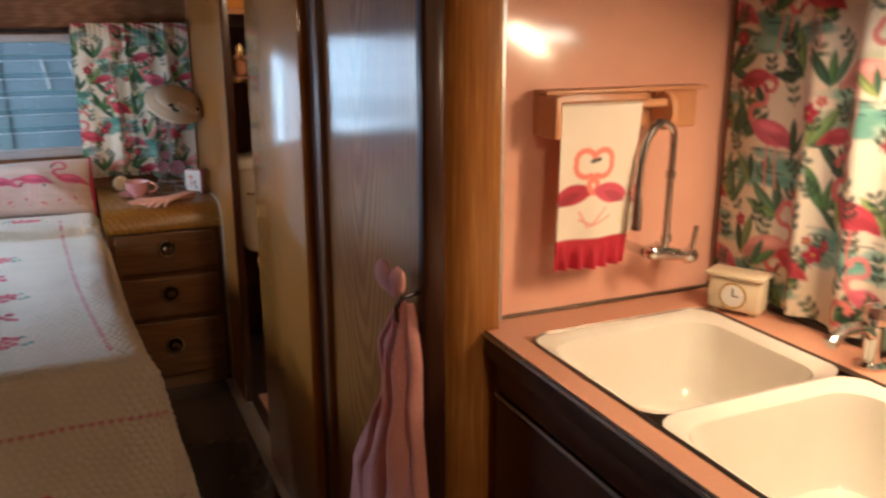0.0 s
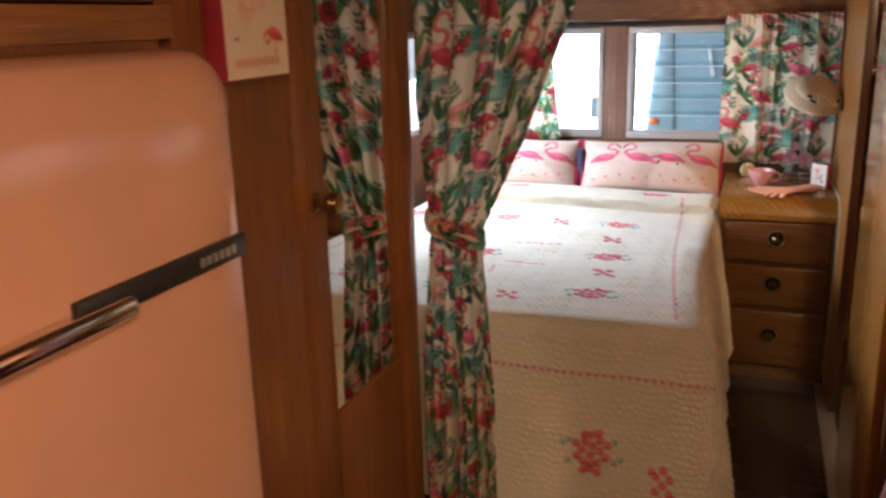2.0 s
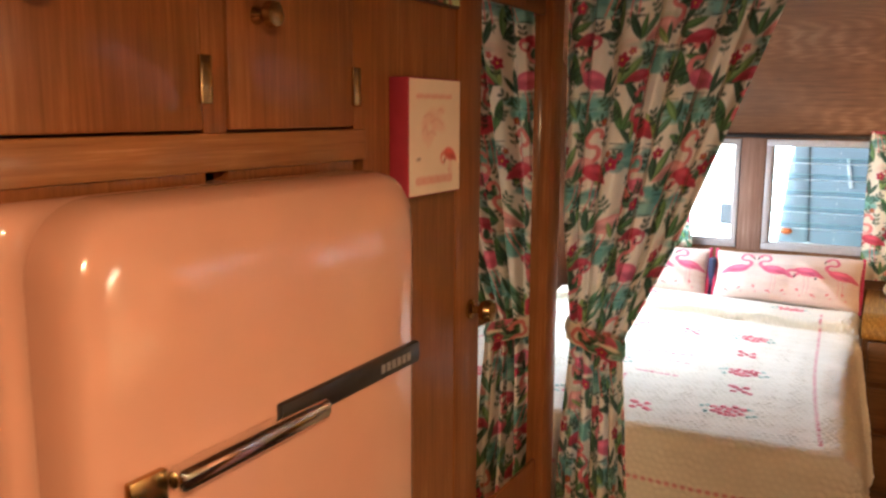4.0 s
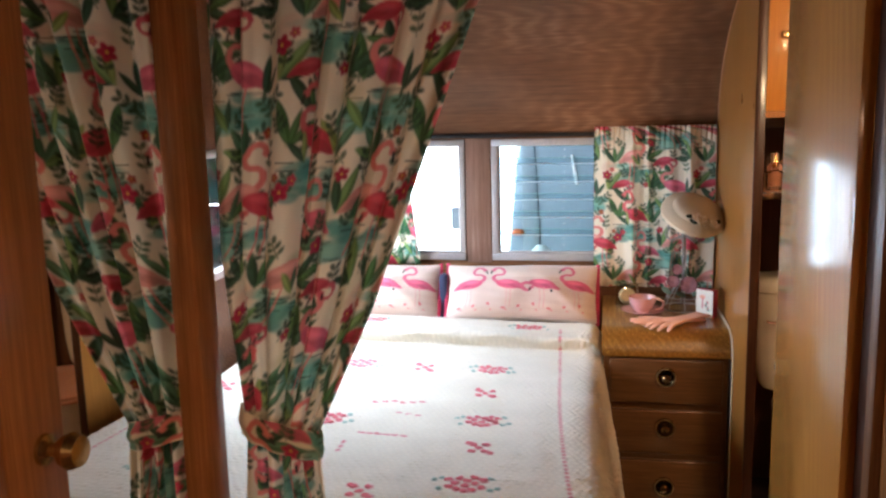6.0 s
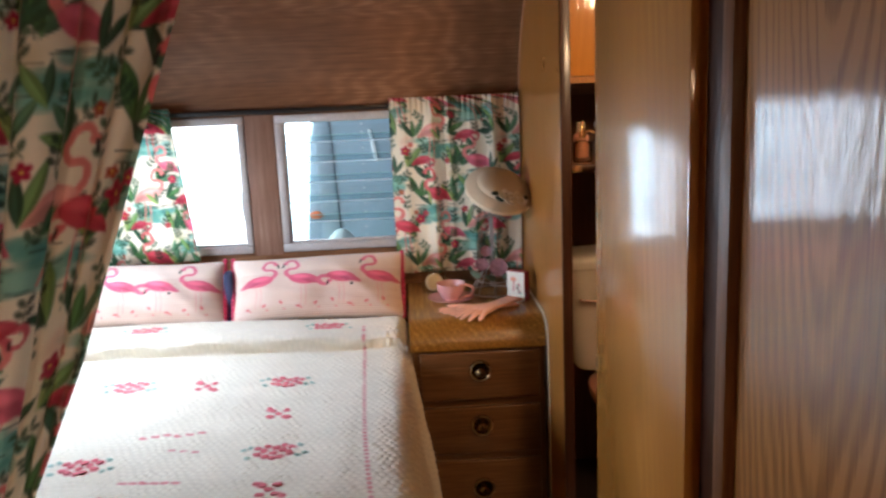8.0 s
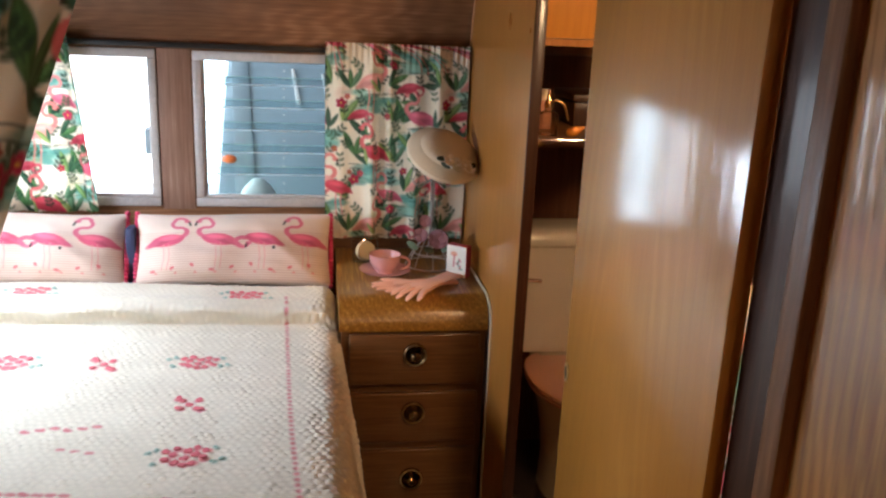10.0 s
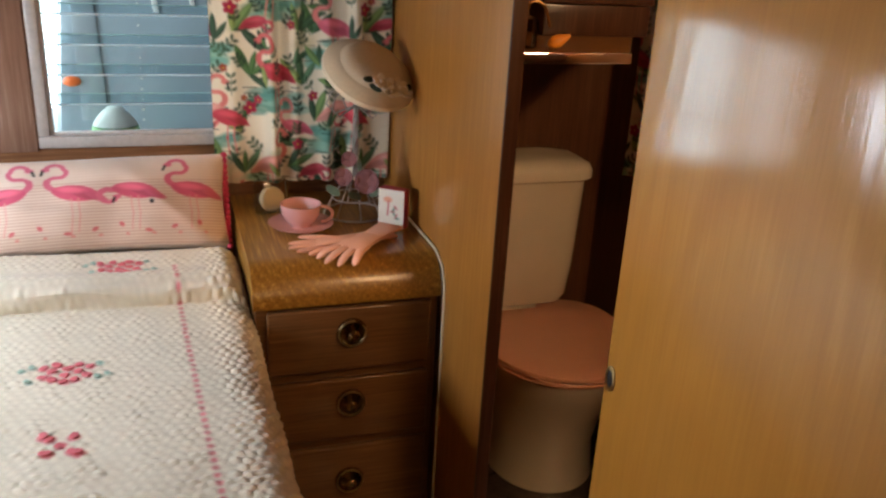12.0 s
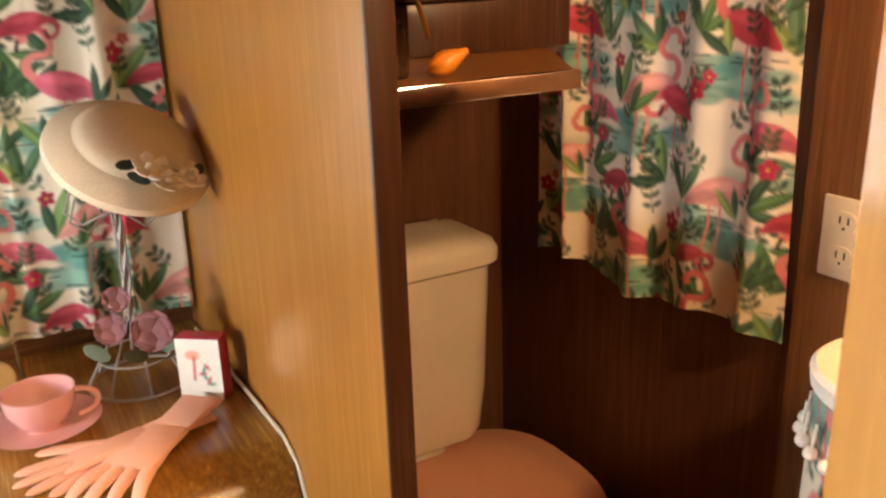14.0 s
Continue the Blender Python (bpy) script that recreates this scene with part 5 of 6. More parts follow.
part("band", turned(lathe([(0.0820, 0.0065), (0.0832, 0.009), (0.0805, 0.0125)], seg=40), HM), M_HAT, ht)
for fx, fy, fr_, mat in ((0.014, -0.070, 0.023, M_WPOM), (0.050, -0.062, 0.021, M_CREAM), (0.034, -0.092, 0.019, M_CREAM), (0.068, -0.082, 0.017, M_WPOM)):
    fl = part("flower", turned(ball((fx, fy, 0.027), fr_ * 0.42, 10, (1, 1, 0.7)), HM), M_CREAM, ht, "small cream cloth flower")
    for k in range(6):
        a = 2 * math.pi * k / 6 + fx * 50
        m = HM @ pose(fx + fr_ * 0.72 * math.cos(a), fy + fr_ * 0.72 * math.sin(a), 0.025, 0, 0, math.degrees(a)) @ pose(0, 0, 0, 0, -28, 0)
        part("petal", turned(ball((0, 0, 0), fr_ * 0.55, 10, (1.1, 0.85, 0.22)), m), mat, fl)
for x, y, a in ((-0.018, -0.066, 20), (-0.004, -0.090, -25), (0.080, -0.060, 60)):
    part("leaf", turned(ball((0, 0, 0), 0.014, 10, (1.2, 0.6, 0.12)), HM @ pose(x, y, 0.023, 20, 0, a)), M_DARKLEAF, ht, "dark green leaf")

cb = thing("small_card_box", (0.568, 3.545, ZC), "small white card box with crimson sides and floral face", "box")
CM = pose(0.572, 3.548, ZC, 0, 0, -38)
part("carton", turned(box(-0.034, 0.034, -0.010, 0.020, 0.0, 0.098, 0.001), CM), M_REDCARD, cb)
fp = Print(0.07, 0.09, rgb("EDE5D8"), 0.001)
fp.blob(0.026, 0.066, 0.012, 0.007, 0, rgb("E8A98E"))
fp.stroke(0.026, 0.03, [(0, 0), (0.002, 0.032)], 0.0022, rgb("C9545C"))
for k in range(6):
    fp.blob(0.046 + 0.006 * math.cos(k), 0.024 + 0.005 * k, 0.006, 0.0025, k * 1.1, rgb(("4F8A74", "C43F55")[k % 2]))
gy, gz = np.meshgrid(np.linspace(0, 1, 40), np.linspace(0, 1, 50), indexing="ij")
L = np.stack([-0.0335 + 0.067 * gy, np.full_like(gy, -0.0108), 0.0005 + 0.097 * gz, np.ones_like(gy)], -1) @ np.array(CM).T
part("face", sheet("face", L[..., :3], fp.sample(gy * 0.07, gz * 0.09)), M_PAINTED, cb, "white floral printed face", False)


def glove(name, wrist, turn, spread, z, over):
    g = thing(name, (wrist[0], wrist[1], z), "pale pink fabric dress glove lying flat on the chest", "glove", "pair of gloves")
    m = pose(wrist[0], wrist[1], z, 0, 0, turn)
    for k, (a, ln) in enumerate(((-9, 0.066), (-3, 0.076), (3, 0.072), (10, 0.056))):
        a += spread * (k - 1.5)
        x0, y0 = 0.098, -0.0275 + 0.0185 * k
        c, s = math.cos(radians(a)), math.sin(radians(a))
        bend = lambda q: -0.030 * max(0.0, q - 0.45) ** 1.3 if over else 0.0
        b = tube([Vector((x0 + q * ln * c, y0 + q * ln * s, 0)) for q in (0, 0.3, 0.6, 0.85, 0.97, 1.04)], [0.0102, 0.0104, 0.0098, 0.0085, 0.006, 0.002], 12)
        for v in b.verts:
            q = (v.co.x - x0) / ln
            v.co.z = 0.0055 + v.co.z * 0.5 + bend(q)
        part("finger", turned(b, m), M_GLOVE, g)
    b = tube([Vector(p) for p in ((0.055, -0.022, 0), (0.080, -0.045, 0), (0.104, -0.060, 0), (0.122, -0.068, 0), (0.127, -0.070, 0))], [0.013, 0.011, 0.010, 0.007, 0.002], 12)
    for v in b.verts:
        v.co.z = 0.0055 + v.co.z * 0.45
    part("thumb", turned(b, m), M_GLOVE, g)
    part("palm", turned(prism([(0.0, -0.027), (0.05, -0.029), (0.08, -0.036), (0.104, -0.038), (0.108, 0.036), (0.08, 0.035), (0.05, 0.029), (0.0, 0.028)], 2, 0.0005, 0.0105, 0.004), m), M_GLOVE, g)
    part("cuff", turned(prism([(-0.085, -0.031), (-0.04, -0.027), (0.0, -0.0265), (0.0, 0.0275), (-0.04, 0.028), (-0.085, 0.033)], 2, 0.001, 0.0095, 0.0035), m), M_GLOVE, g)
    return g


glove("glove", (0.475, 3.470), 197, 1.5, ZC, False)
glove("glove", (0.500, 3.452), 226, 4.0, ZC + 0.0115, True)

cbl = [(0.622, 3.80, 0.742), (0.624, 3.60, 0.742), (0.626, 3.45, 0.742), (0.629, 3.37, 0.739), (0.6315, 3.325, 0.715), (0.6325, 3.306, 0.67), (0.6325, 3.302, 0.5), (0.632, 3.304, 0.3), (0.632, 3.303, 0.1), (0.632, 3.304, 0.006)]
solid("power_cable", tube(cbl, 0.0032, 8), M_CREAM, "thin white cable running down beside the chest", "cable")

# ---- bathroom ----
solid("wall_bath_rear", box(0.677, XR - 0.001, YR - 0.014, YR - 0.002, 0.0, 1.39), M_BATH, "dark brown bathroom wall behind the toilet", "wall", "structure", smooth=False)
solid("wall_bath_side", box(XR - 0.012, XR - 0.001, 1.986, 3.10, 0.0, CEIL - 0.003), M_SIDE, "brown grained veneer panel beside the bathroom curtain", "wall", "structure", smooth=False)

sd = thing("sliding_door", (0.634, 2.29, 0.015), "blond varnished sliding bathroom door, partly open", "door")
part("panel", box(0.622, 0.647, 1.990, 2.578, 0.015, 1.888, 0.003), M_DOOR, sd)
lk = part("pull", lathe([(0, 0.0), (0.012, 0.0), (0.0125, 0.002), (0.009, 0.003), (0.008, 0.001), (0, 0.001)], (0.6218, 2.562, 0.856), 20, pose(0, 0, 0, 0, -90, 0) @ Matrix.Diagonal((1.6, 1, 1, 1))), M_ANTIQUE, sd, "small oval metal finger pull")
part("pull_hole", turned(ball((0, 0, 0), 0.0095, 12, (0.15, 0.9, 1.5)), pose(0.6205, 2.562, 0.856)), M_BLACK, lk)

to = thing("toilet", (0.985, 3.50, 0.0), "cream porcelain toilet with a pink closed lid", "toilet")
TX = 0.968
out = rounded(0.41, 0.20, 0.06, 5)
bm, prev = bmesh.new(), None
for z, k in ((0.430, 0.82), (0.45, 0.88), (0.54, 0.93), (0.785, 0.98), (0.797, 0.98)):
    ring = [bm.verts.new((TX + a * k, 3.748 + b * k, z)) for a, b in out]
    if prev:
        for q in range(len(ring)):
            bm.faces.new((prev[q], prev[(q + 1) % len(ring)], ring[(q + 1) % len(ring)], ring[q]))
    else:
        bm.faces.new(ring[::-1])
    prev = ring
bm.faces.new(prev)
part("tank", bm, M_TOILET, to)
bm, prev = bmesh.new(), None
for z, k in ((0.788, 1.03), (0.793, 1.07), (0.815, 1.07), (0.830, 1.02), (0.840, 0.91), (0.845, 0.6), (0.847, 0.2)):
    ring = [bm.verts.new((TX + a * k, 3.748 + b * k, z + 0.010)) for a, b in out]
    if prev:
        for q in range(len(ring)):
            bm.faces.new((prev[q], prev[(q + 1) % len(ring)], ring[(q + 1) % len(ring)], ring[q]))
    else:
        bm.faces.new(ring[::-1])
    prev = ring
bm.faces.new(prev)
part("tank_lid", bm, M_TOILET, to)
SX = 1.030


def egg(r, y_back, y_front, cx, n=44):
    """An egg-shaped outline: straight at the back, round at the front."""
    pts = []
    cy = y_front + r * 1.12
    for k in range(n):
        a = 2 * math.pi * k / n
        x, y = math.cos(a), math.sin(a)
        pts.append((cx + r * math.copysign(abs(x) ** (0.42 if y > 0 else 1.0), x) * (1 - 0.18 * max(0.0, y) ** 2), cy + (abs(y) ** 0.55 * (y_back - cy) if y > 0 else y * r * 1.12)))
    return pts


def eggs(levels, mat, name, label=""):
    bm, prev = bmesh.new(), None
    for z, r, yb, yf in levels:
        ring = [bm.verts.new((a, b, z)) for a, b in egg(r, yb, yf, SX)]
        if prev:
            for q in range(len(ring)):
                bm.faces.new((prev[q], prev[(q + 1) % len(ring)], ring[(q + 1) % len(ring)], ring[q]))
        else:
            bm.faces.new(ring[::-1])
        prev = ring
    bm.faces.new(prev)
    bmesh.ops.recalc_face_normals(bm, faces=bm.faces)
    return part(name, bm, mat, to, label)


eggs([(0.0, 0.150, 3.66, 3.36), (0.03, 0.147, 3.66, 3.365), (0.12, 0.143, 3.66, 3.37), (0.22, 0.155, 3.67, 3.345), (0.30, 0.174, 3.70, 3.30), (0.355, 0.186, 3.72, 3.275), (0.378, 0.188, 3.72, 3.27)], M_TOILET, "bowl")
eggs([(0.379, 0.210, 3.712, 3.266), (0.384, 0.216, 3.712, 3.262), (0.392, 0.216, 3.712, 3.262), (0.396, 0.212, 3.712, 3.266)], M_SEAT, "seat", "pink plastic seat ring")
eggs([(0.397, 0.213, 3.717, 3.263), (0.402, 0.218, 3.722, 3.258), (0.411, 0.217, 3.722, 3.259), (0.416, 0.208, 3.712, 3.268), (0.419, 0.12, 3.58, 3.33)], M_SEAT, "lid", "pink plastic closed lid")
part("hinge_block", box(0.90, 1.10, 3.726, 3.748, 0.379, 0.412, 0.005), M_TOILET, to)
part("neck", box(0.88, 1.06, 3.66, 3.80, 0.30, 0.4295, 0.03, 3), M_TOILET, to)
part("flush_lever", tube([(0.80, 3.632, 0.70), (0.80, 3.622, 0.70), (0.86, 3.620, 0.694)], 0.006, 8), M_CHROME, to)

sh = thing("bath_shelf", (0.9, 3.5, 1.20), "brown corner shelf with a bright metal front edge", "shelf")
part("board", prism([(0.6610, 3.118), (0.915, 3.118), (1.255, 3.68), (1.255, YR - 0.016), (0.6610, YR - 0.016)], 2, 1.208, 1.222), M_SIDE, sh, smooth=False)
part("edge_band", box(0.6610, 0.917, 3.108, 3.1175, 1.203, 1.2235, 0.002), M_CHROME, sh, "ribbed chrome edge band")
us = thing("bath_cabinet", (0.85, 3.5, 1.44), "orange veneer cupboard above the bathroom shelf", "cupboard")
part("bottom", box(0.6610, 1.02, 3.25, 3.70, 1.440, 1.458), M_PANEL, us, smooth=False)
part("door", box(0.6610, 1.02, 3.262, 3.282, 1.459, 1.845, 0.003), M_DOOR, us)
part("latch", box(0.735, 0.775, 3.246, 3.2615, 1.676, 1.698, 0.003), M_BRASS, us, "small brass latch")

pb = thing("perfume_atomizer", (0.715, 3.19, 1.2225), "cut glass perfume atomizer with an amber rubber bulb", "perfume bottle")
part("bottle", lathe([(0, 0.0), (0.026, 0.0), (0.028, 0.004), (0.028, 0.050), (0.024, 0.056), (0.010, 0.060), (0.009, 0.068), (0, 0.068)], (0.722, 3.195, 1.2225), 14), M_CLEAR, pb, "ribbed clear glass bottle", False)
part("cap", lathe([(0.0095, 0.0), (0.011, 0.01), (0.006, 0.022), (0.004, 0.045), (0, 0.048)], (0.722, 3.195, 1.291), 16), M_BRASS, pb)
part("hose", tube([(0.726, 3.194, 1.302), (0.742, 3.190, 1.310), (0.760, 3.186, 1.300), (0.768, 3.184, 1.278), (0.772, 3.182, 1.262)], 0.0035, 8), M_BRASS, pb)
part("bulb", turned(lathe([(0, -0.040), (0.006, -0.038), (0.009, -0.028), (0.019, -0.006), (0.020, 0.008), (0.014, 0.022), (0.005, 0.030), (0, 0.031)], seg=20), pose(0.788, 3.176, 1.2362, 0, 66, -10) @ pose(0, 0, 0, 180) @ Matrix.Diagonal((0.66, 0.66, 0.7, 1))), M_AMBER, pb, "amber rubber bulb")
bx = thing("dark_box", (0.96, 3.45, 1.2225), "dark brown keepsake box on the bathroom shelf", "box")
part("body", box(0.84, 1.10, 3.36, 3.56, 1.2225, 1.290, 0.004), M_DARK, bx)
part("lid", box(0.835, 1.105, 3.355, 3.565, 1.291, 1.312, 0.005), M_DARK, bx)
bo = thing("pink_bottle", (0.745, 3.33, 1.2225), "small pink lotion bottle with a pale cap", "bottle")
part("bottle", lathe([(0, 0), (0.022, 0.0), (0.023, 0.004), (0.023, 0.062), (0.012, 0.074), (0, 0.074)], (0.745, 3.33, 1.2225), 20), M_SEAT, bo)
part("cap", lathe([(0.0, 0), (0.012, 0.0), (0.012, 0.028), (0, 0.029)], (0.745, 3.33, 1.2967), 16), M_CREAM, bo)

c4 = thing("bath_curtain", (1.28, 3.38, 0.80), "cotton bathroom curtain with pink birds and green leaves", "curtain")
part("cloth", drape("cloth", lambda u, z: ((1.272, 3.67 - 0.565 * u), (1.0, 0.0)), 1.47, 0.805, 4, 0.020, 1.45, 0.0035, 0.006, 0.52, hem=0.012), M_PRINT, c4)

ol = thing("wall_outlet", (XR - 0.012, 3.03, 0.93), "ivory double wall outlet beside the bathroom curtain", "outlet")
part("plate", box(XR - 0.018, XR - 0.0125, 2.996, 3.066, 0.925, 1.036, 0.003), M_CREAM, ol)
for z in (0.957, 1.004):
    rc = part("receptacle", turned(prism(rounded(0.034, 0.028, 0.012, 4), 0, -0.003, 0.0), pose(XR - 0.0182, 3.031, z)), M_CREAM, ol)
    for y in (3.025, 3.037):
        part("slot", box(XR - 0.0222, XR - 0.0214, y - 0.0012, y + 0.0012, z - 0.002, z + 0.008), M_BLACK, rc)
    part("slot", turned(ball((0, 0, 0), 0.0022, 8, (0.3, 1, 1)), pose(XR - 0.0216, 3.031, z - 0.008)), M_BLACK, rc)

hb = thing("skirted_basket", (1.16, 2.83, 0.0), "round stand with a printed cloth skirt and white rim", "basket")
ang = np.linspace(0, 2 * np.pi, 180)
zz = np.linspace(0, 1, 200)
A, ZZ = np.meshgrid(ang, zz, indexing="ij")
R = 0.105 + 0.004 * np.sin(A * 14) * ZZ + 0.012 * ZZ
part("skirt", sheet("skirt", np.stack([1.16 + R * np.cos(A), 2.83 + R * np.sin(A), 0.885 - 0.875 * ZZ], -1), TROPIC.sample(A * 0.11, (0.885 - 0.875 * ZZ) * 0.7)), M_PRINT, hb, "printed cotton skirt")
part("rim", lathe([(0.100, -0.02), (0.110, -0.01), (0.112, 0.008), (0.106, 0.014), (0.096, 0.008), (0.085, -0.04), (0.06, -0.09), (0, -0.095)], (1.16, 2.83, 0.895), 40), M_WPOM, hb, "white padded rim")
bm = bmesh.new()
for k in range(26):
    a = 2 * math.pi * k / 26
    ball((1.16 + 0.114 * math.cos(a), 2.83 + 0.114 * math.sin(a), 0.820), 0.0085, 8, bm=bm)
    tube([(1.16 + 0.110 * math.cos(a), 2.83 + 0.110 * math.sin(a), 0.855), (1.16 + 0.113 * math.cos(a), 2.83 + 0.113 * math.sin(a), 0.823)], 0.002, 5, bm)
part("pompom_trim", bm, M_WPOM, hb, "white pompom trim")
solid("bath_mat", box(0.69, 1.0, 2.45, 3.10, 0.0, 0.014, 0.006), M_RUG, "pale pink cotton bath mat on the floor", "mat")

# ---- galley ----
XC, ZT = 0.762, 0.887
ct = thing("countertop", (1.0, 0.4, 0.87), "pink laminate countertop with a dark metal edge band", "countertop")
bm = bmesh.new()
for b in ((XC, 0.806, -1.4, 1.343), (1.200, XR - 0.001, -1.4, 1.343), (0.806, 1.200, 1.244, 1.343), (0.806, 1.200, -1.4, 0.462)):
    box(*b, ZT - 0.032, ZT, bm=bm)
bmesh.ops.remove_doubles(bm, verts=bm.verts, dist=1e-5)
part("slab", bm, M_LAMIN, ct, smooth=False)
part("edge_band", box(XC - 0.007, XC - 0.0005, -1.4, 1.296, ZT - 0.044, ZT + 0.002, 0.002), M_RUBBER, ct, "dark ribbed edge band")
# thin bright strip laid on as the glint along the band
part("edge_glint", box(XC - 0.0085, XC - 0.0072, -1.4, 1.296, ZT - 0.007, ZT - 0.001), M_ALU, ct, "bright strip for the edge band's glint")
part("cove_strip", box(0.802, XR - 0.016, 1.334, 1.3445, ZT + 0.0005, ZT + 0.006, 0.002), M_RIM, ct, "dull metal cove strip")
part("cove_strip", box(XR - 0.016, XR - 0.002, -1.4, 1.3445, ZT + 0.0005, ZT + 0.014, 0.003), M_BLACK, ct)

sk = thing("double_sink", (0.985, 0.83, 0.74), "white porcelain double sink set in a metal rim", "sink")
SX0, SX1, SY0, SY1 = 0.810, 1.196, 0.466, 1.240
out_o, out_i = rounded(SX1 - SX0 + 0.012, SY1 - SY0 + 0.012, 0.05, 7), rounded(SX1 - SX0 - 0.006, SY1 - SY0 - 0.006, 0.045, 7)
bm = bmesh.new()
cx, cy = (SX0 + SX1) / 2, (SY0 + SY1) / 2
r0 = [bm.verts.new((cx + a, cy + b, ZT + 0.001)) for a, b in out_o]
r1 = [bm.verts.new((cx + a, cy + b, ZT + 0.0045)) for a, b in rounded(SX1 - SX0 + 0.003, SY1 - SY0 + 0.003, 0.047, 7)]
r2 = [bm.verts.new((cx + a, cy + b, ZT - 0.002)) for a, b in out_i]
for p, q in ((r0, r1), (r1, r2)):
    for k in range(len(p)):
        bm.faces.new((p[k], p[(k + 1) % len(p)], q[(k + 1) % len(p)], q[k]))
part("rim", bm, M_RIM, sk, "dull metal sink rim")


def basin(y0, y1, name):
    """An open bowl with rounded corners and bottom, and a flange that meets the rim."""
    bm, prev = bmesh.new(), None
    w, h = SX1 - SX0, y1 - y0
    for z, inset, r in ((0.0, 0.0, 0.045), (-0.003, 0.010, 0.05), (-0.012, 0.022, 0.055), (-0.05, 0.030, 0.06), (-0.12, 0.040, 0.065), (-0.148, 0.055, 0.06), (-0.160, 0.085, 0.05), (-0.164, 0.13, 0.03)):
        ring = [bm.verts.new((cx + a, (y0 + y1) / 2 + b, ZT + 0.001 + z)) for a, b in rounded(w - 2 * inset, h - 2 * inset, r, 7)]
        if prev:
            for k in range(len(ring)):
                bm.faces.new((prev[k], prev[(k + 1) % len(ring)], ring[(k + 1) % len(ring)], ring[k]))
        prev = ring
    bm.faces.new(prev)
    for f in bm.faces:
        f.normal_update()
    bmesh.ops.reverse_faces(bm, faces=[f for f in bm.faces if f.normal.z < 0])
    b = part(name, bm, M_SINK, sk)
    part("drain", lathe([(0, 0.0), (0.030, 0.0), (0.036, 0.003), (0.030, 0.004), (0.026, 0.001), (0, 0.001)], (cx, (y0 + y1) / 2, ZT - 0.1625), 24), M_CHROME, b)
    return b


basin(0.900, SY1 - 0.002, "basin")
basin(SY0 + 0.002, 0.900, "basin")

cabs = []
for y0, y1 in ((-1.39, -0.52), (-0.518, 0.36), (0.362, 1.296)):
    cbt = thing("base_cabinet", (1.03, (y0 + y1) / 2, 0.0), "dark stained galley cabinet with a drawer and door", "cabinet", "galley base cabinets")
    part("carcass", box(0.800, XR - 0.004, y0, y1, 0.0, 0.70), M_CABIN, cbt, smooth=False)
    part("toe_rail", box(0.786, 0.7995, y0, y1, 0.0, 0.842), M_CABIN, cbt, smooth=False)
    part("drawer_front", box(0.766, 0.7855, y0 + 0.02, y1 - 0.03, 0.788, 0.836, 0.003), M_CABIN, cbt)
    part("metal_bead", box(0.7635, 0.7658, y0 + 0.02, y1 - 0.03, 0.776, 0.7825), M_ALU, cbt, "pale metal bead")
    dd = part("door", box(0.766, 0.7855, y0 + 0.02, y1 - 0.03, 0.06, 0.771, 0.003), M_CABIN, cbt)
    part("handle", tube([(0.764, y0 + 0.07, 0.60), (0.750, y0 + 0.07, 0.60), (0.750, y0 + 0.07, 0.52), (0.764, y0 + 0.07, 0.52)], 0.004, 8), M_CHROME, dd)

rk = thing("towel_rack", (1.045, 1.344, 1.22), "tan board towel rack fixed to the pink wall", "towel rack")
part("board", box(0.872, 1.220, 1.330, 1.3445, 1.222, 1.301, 0.003), M_TAN, rk)
part("top_lip", box(0.872, 1.220, 1.300, 1.3295, 1.294, 1.301, 0.002), M_TAN, rk)
part("bracket", box(0.872, 0.884, 1.268, 1.3295, 1.222, 1.2935, 0.003), M_TAN, rk)
part("bracket", turned(lathe([(0, -0.006), (0.034, -0.006), (0.036, 0), (0.034, 0.006), (0, 0.006)], seg=28), pose(1.120, 1.300, 1.258, 0, 90, 0)), M_TAN, rk)
part("rod", tube([(0.878, 1.288, 1.274), (1.120, 1.288, 1.274)], 0.008, 12), M_TAN, rk)
tw = thing("hand_towel", (0.97, 1.288, 0.986), "white hand towel with two pink birds and ruffled red hem", "towel")
TP = Print(0.17, 0.34, rgb("EFE4D2"), 0.0015)
for x, f, c in ((0.038, 1, "B02B3E"), (0.112, -1, "D2556A")):
    TP.stroke(x, 0.150, [(f * p, q) for p, q in [(0.020, 0.0)] + arc(0.030, 0.018, 0.016, -90, 20, 4) + arc(0.020, 0.056, 0.022, -60, -200, 6) + arc(0.018, 0.066, 0.020, 170, 20, 5)], 0.0055, rgb("EE8A76"))
    TP.blob(x - f * 0.006, 0.150, 0.040, 0.020, f * 0.2, rgb(c), point=0.1)
    TP.blob(x - f * 0.016, 0.142, 0.030, 0.010, f * 0.4, tuple(v * 0.6 for v in rgb(c)), 0.8, 0.004, point=0.4)
TP.stroke(0.078, 0.085, [(-0.028, 0.030), (-0.010, 0.0), (0.000, 0.004), (0.012, 0.018), (0.030, 0.036)], 0.0022, rgb("EFA999"))
TP.stroke(0.078, 0.214, [(-0.008, 0.0), (0.008, 0.004)], 0.0035, (0.03, 0.03, 0.03))
TP.stroke(0.05, 0.10, [(0.0, 0), (0.03, -0.012), (0.07, 0.004)], 0.002, rgb("E9A493"))
TP.put(np.broadcast_to(TP.v - 0.062, (TP.n, TP.m)), rgb("B51C30"))
a, b = np.meshgrid(np.linspace(0, 1, 90), np.linspace(0, 1, 150), indexing="ij")
wob = 0.006 * np.sin(a * 9) * (1 - b) + 0.008 * np.sin(a * 34) * np.clip(1 - b / 0.16, 0, 1)
